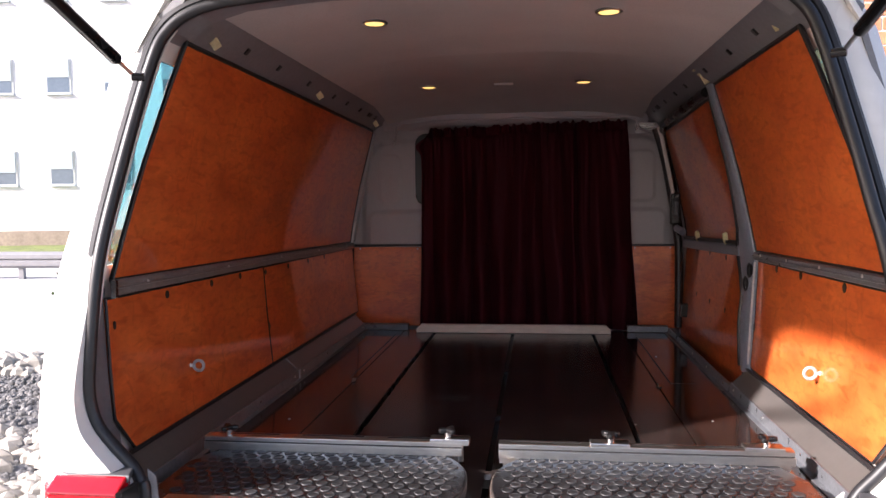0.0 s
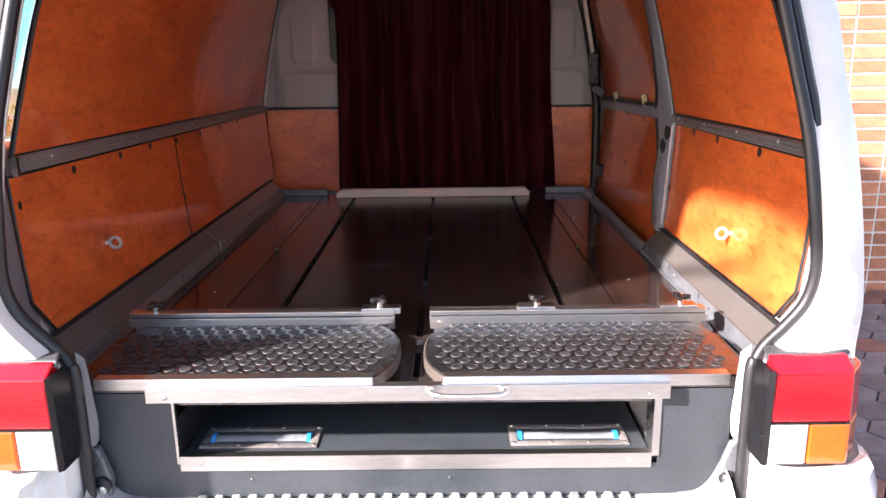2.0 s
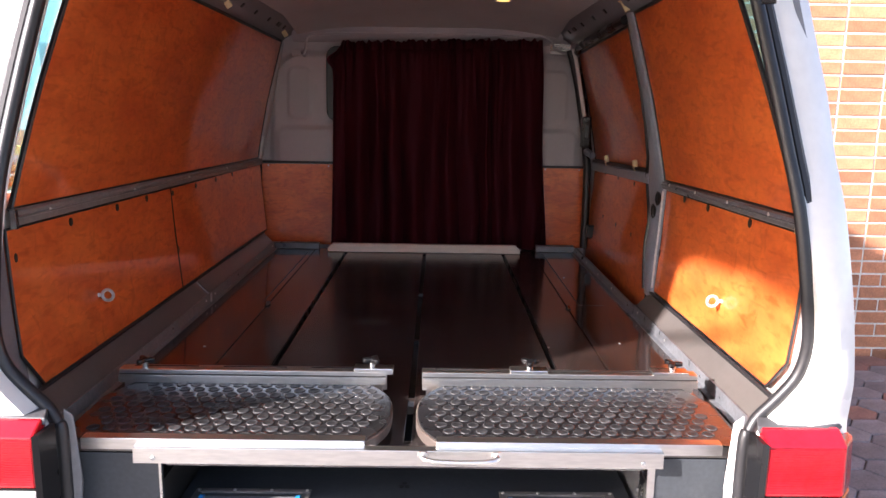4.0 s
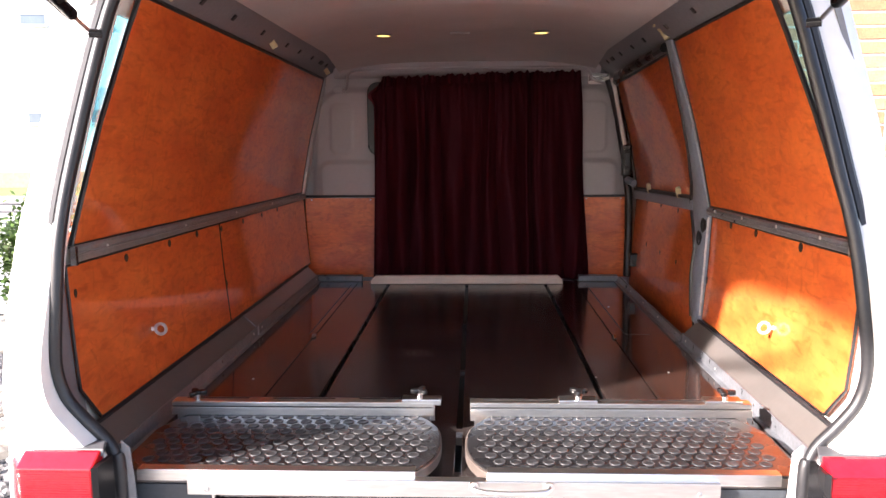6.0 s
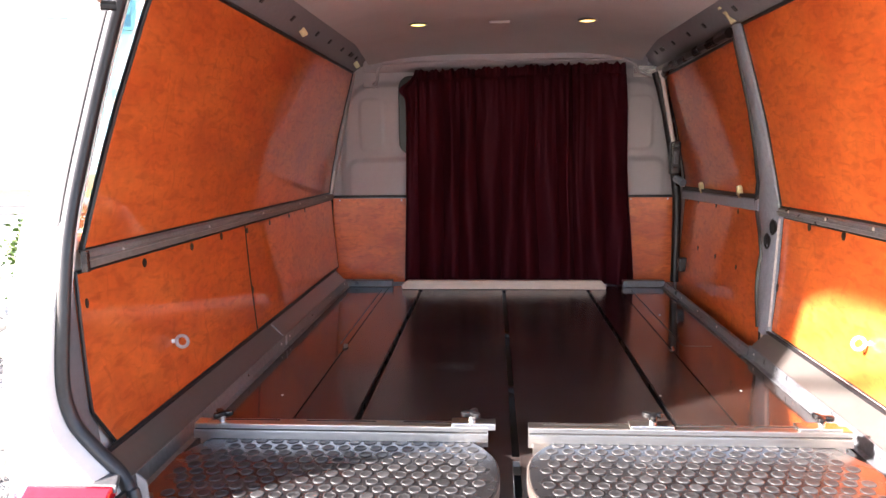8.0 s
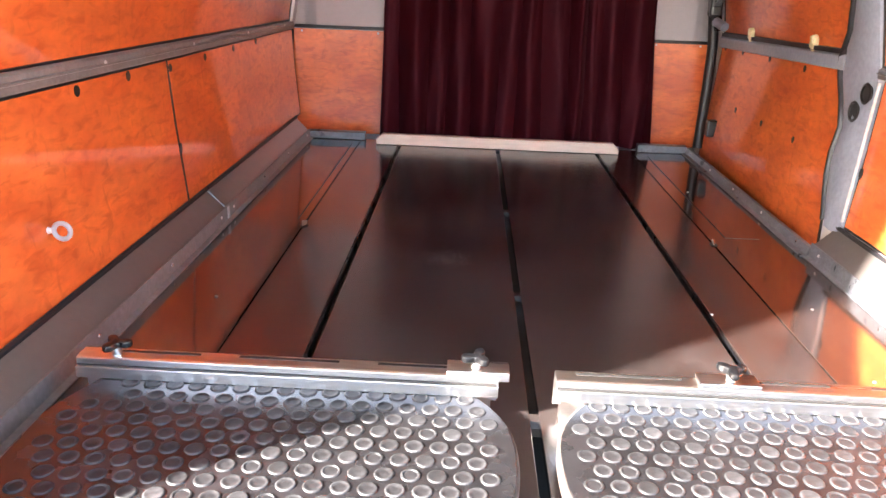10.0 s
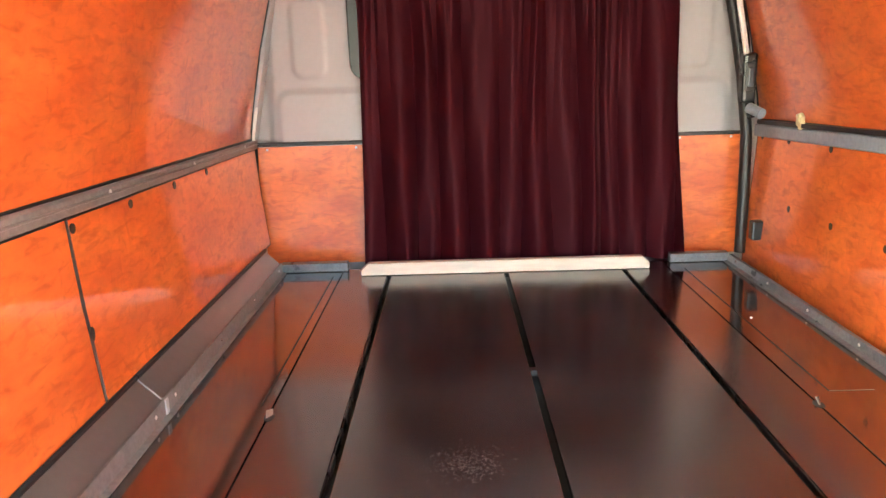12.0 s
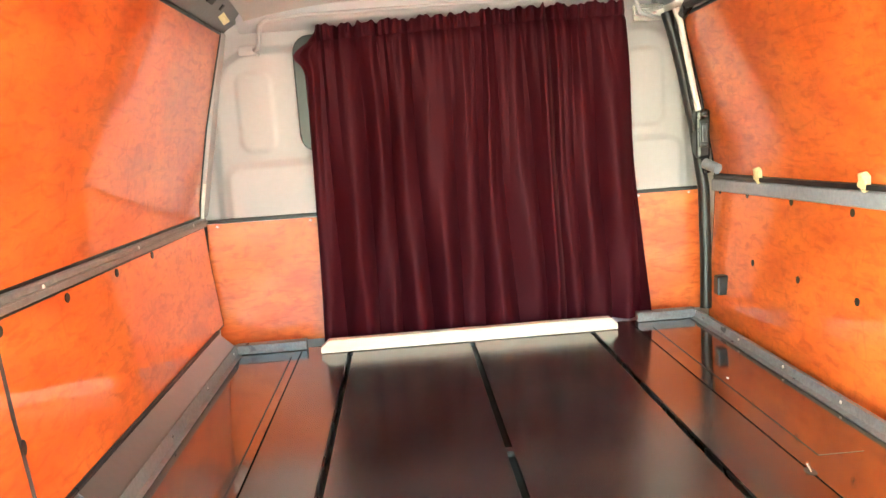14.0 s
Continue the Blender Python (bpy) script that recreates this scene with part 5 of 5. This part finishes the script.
# gravel bed with edging stones
lone("gravel_bed", surface([[(-6.0, 0.2, 0.03), (-1.6, 0.2, 0.03)], [(-6.0, 4.9, 0.03), (-1.6, 4.9, 0.03)]], (0, 0, -0.02)), GRAVEL, "grey gravel bed beside the van", "gravel", kind="stuff")


def stones(name, n, region, size, mat, label, seed):
    """Many small rounded stones in one mesh."""
    rng = random.Random(seed)
    verts, faces = [], []
    for _ in range(n):
        x, y = rng.uniform(*region[0]), rng.uniform(*region[1])
        r = rng.uniform(*size)
        a, sx, sy, sz = rng.uniform(0, 6.28), rng.uniform(0.7, 1.3), rng.uniform(0.7, 1.2), rng.uniform(0.5, 0.9)
        base = len(verts)
        verts.append((x, y, 0.03 + r * sz * 1.4))
        for h, q in ((0.9, 0.75), (0.2, 1.0)):
            for k in range(6):
                t = a + k * math.pi / 3
                j = rng.uniform(0.85, 1.15)
                verts.append((x + r * sx * q * j * math.cos(t), y + r * sy * q * j * math.sin(t), 0.03 + r * sz * h))
        for k in range(6):
            faces.append((base, base + 1 + k, base + 1 + (k + 1) % 6))
            faces.append((base + 1 + k, base + 7 + k, base + 7 + (k + 1) % 6, base + 1 + (k + 1) % 6))
    me = bpy.data.meshes.new(name)
    me.from_pydata(verts, [], faces)
    me.materials.append(mat)
    return tagged(new(name, me), label, "gravel", kind="stuff")


stones("gravel", 9000, ((-5.5, -1.7), (0.6, 4.8)), (0.012, 0.03), GRAVEL, "loose grey gravel stones", 3)
stones("edging_pebble", 420, ((-5.8, -3.0), (4.2, 4.9)), (0.04, 0.09), STONE, "band of pale limestone pebbles", 4)
stones("pebble_band", 420, ((-4.6, -1.9), (1.7, 2.75)), (0.03, 0.08), STONE, "band of pale limestone pebbles", 6)


def boulder(at, r, seed):
    bm = bmesh.new()
    bmesh.ops.create_icosphere(bm, subdivisions=4, radius=1, matrix=Matrix.Identity(4))
    off = Vector((seed * 3.1, seed * 1.7, 0))
    for v in bm.verts:
        k = 1 + 0.25 * noise.noise(v.co * 1.3 + off) + 0.08 * noise.noise(v.co * 4 + off)
        v.co = Vector((v.co.x * r * 1.2, v.co.y * r, max(-0.35, v.co.z) * r * 0.8)) * k + Vector(at)
    return lone("boulder", bm, STONE, "pale weathered limestone boulder on the gravel", "boulder", "boulders")


boulder((-3.28, 3.62, 0.09), 0.17, 1)


def shrub(at, w, h, n, seed):
    """Stems with many small leaves in an uneven crown."""
    rng = random.Random(seed)
    ob = thing("shrub", at, "dense green leafy shrub behind the gravel bed", "shrub", "shrubs")
    bm = bmesh.new()
    tips = []
    for k in range(26):
        a, lean = rng.uniform(0, 6.28), rng.uniform(0.1, 1.0)
        pts = [Vector(at) + Vector((math.cos(a) * lean * w * t ** 1.4 * 0.5, math.sin(a) * lean * w * t ** 1.4 * 0.5, h * t * (1.05 - 0.35 * lean))) for t in (0, 0.3, 0.6, 0.85, 1.0)]
        tube(bm, pts, [0.02, 0.016, 0.012, 0.007, 0.003], 5)
        tips.append(pts)
    part("stems", bm, BARK, ob)
    verts, faces = [], []
    for _ in range(n):
        pts = rng.choice(tips)
        t = rng.uniform(0.05, 1.0) * 4
        i = min(3, int(t))
        c = pts[i].lerp(pts[i + 1], t - i) + Vector((rng.gauss(0, 0.09), rng.gauss(0, 0.09), rng.gauss(0, 0.08)))
        d = Vector((rng.uniform(-1, 1), rng.uniform(-1, 1), rng.uniform(-0.4, 1))).normalized()
        e = d.cross(Vector((rng.uniform(-1, 1), rng.uniform(-1, 1), rng.uniform(-1, 1)))).normalized()
        l, q = rng.uniform(0.035, 0.065), rng.uniform(0.010, 0.018)
        b = len(verts)
        verts += [c, c + d * l * 0.5 + e * q, c + d * l, c + d * l * 0.5 - e * q]
        faces.append((b, b + 1, b + 2, b + 3))
    me = bpy.data.meshes.new("leaves")
    me.from_pydata([tuple(v) for v in verts], [], faces)
    me.materials.append(LEAF)
    lv = new("crown", me)
    lv.parent = ob
    lv.matrix_parent_inverse = Matrix.Translation(-Vector(at))
    return ob


shrub((-3.30, 4.18, 0.03), 0.62, 0.93, 11000, 11)

# brick wall behind the van
wall = thing("brick_wall", (3.2, 3.0, 0), "red brick house wall with pale mortar joints", "wall", kind="structure")
WY = 2.98
part("mortar_core", block((1.35, WY + 0.006, 0.0), (9.0, WY + 0.30, 5.4)), MORTAR, wall, smooth=False)
BM = {}
for ln in (0.24, 0.115):
    BM[ln] = mesh_of("brick", block((-ln / 2, 0.0, 0.0), (ln / 2, 0.05, 0.066), 0.003), BRICK)
rest_v, rest_f = [], []
count = 0
for r in range(69):
    z = 0.004 + r * 0.0775
    x = 1.36 + (0.0 if r % 2 else 0.125)
    i = 0
    rr = random.Random(r)
    while x < 8.8:
        ln = 0.115 if (r % 2 == 0 and i % 3 == 2) else 0.24
        i += 1
        cx = x + ln / 2
        x += ln + 0.012
        if 2.0 < cx < 3.75 and z < 3.0 and count < 300:
            piece("brick", BM[ln], wall, (cx, WY + rr.uniform(-0.002, 0.002), z))
            count += 1
        else:
            b = len(rest_v)
            a0, a1, y0, y1 = cx - ln / 2, cx + ln / 2, WY, WY + 0.05
            rest_v += [(a0, y0, z), (a1, y0, z), (a1, y0, z + 0.066), (a0, y0, z + 0.066), (a0, y1, z), (a1, y1, z), (a1, y1, z + 0.066), (a0, y1, z + 0.066)]
            rest_f += [(b, b + 1, b + 2, b + 3), (b + 3, b + 2, b + 6, b + 7), (b, b + 4, b + 5, b + 1), (b, b + 3, b + 7, b + 4), (b + 1, b + 5, b + 6, b + 2)]
me = bpy.data.meshes.new("far_bricks")
me.from_pydata(rest_v, [], rest_f)
me.materials.append(BRICK)
fb = new("far_bricks", me)
fb.parent, fb.matrix_parent_inverse, fb["kind"] = wall, Matrix.Translation((-3.2, -3.0, 0)), "stuff"

# honeycomb paving beside and under the van
paving = thing("paving", (2.5, 0.5, 0), "honeycomb concrete paving with reddish stones", "paving", kind="structure")
part("bed", block((-1.5, -6.0, -0.05), (9.0, WY, 0.006)), SAND, paving, smooth=False)


def hexagon(r, h):
    bm = bmesh.new()
    extruded(bm, [(r * math.cos(math.pi / 3 * k) * 1.18, r * math.sin(math.pi / 3 * k), 0.0) for k in range(6)], (0, 0, h))
    top = [e for e in bm.edges if all(v.co.z > h / 2 for v in e.verts)]
    bmesh.ops.bevel(bm, geom=top, offset=0.006, segments=1, affect="EDGES")
    return bm


HEX = [mesh_of("paver", hexagon(0.098, 0.036), m, False) for m in (PAVER, RPAVER)]
count = 0
rng = random.Random(5)
extra_v, extra_f = [], []
for i in range(-6, 46):
    for j in range(-34, 18):
        x = 0.178 * i
        y = 0.173 * j + (0.0865 if i % 2 else 0)
        if y > WY - 0.1 or y < -5.8 or x > 8.6:
            continue
        if 0.95 < x < 3.4 and 0.2 < y < 2.9 and count < 300:
            piece("paver", HEX[1 if rng.random() < 0.22 else 0], paving, (x, y, rng.uniform(0.0, 0.004)))
            count += 1
        else:
            b = len(extra_v)
            for rad, h in ((0.098, 0.030), (0.092, 0.036)):
                extra_v += [(x + rad * 1.18 * math.cos(math.pi / 3 * k), y + rad * math.sin(math.pi / 3 * k), h) for k in range(6)]
            extra_f += [tuple(range(b + 6, b + 12))] + [(b + k, b + (k + 1) % 6, b + 6 + (k + 1) % 6, b + 6 + k) for k in range(6)]
me = bpy.data.meshes.new("far_pavers")
me.from_pydata(extra_v, [], extra_f)
me.materials.append(PAVER)
fp = new("far_pavers", me)
fp.parent, fp.matrix_parent_inverse, fp["kind"] = paving, Matrix.Translation((-2.5, -0.5, 0)), "stuff"
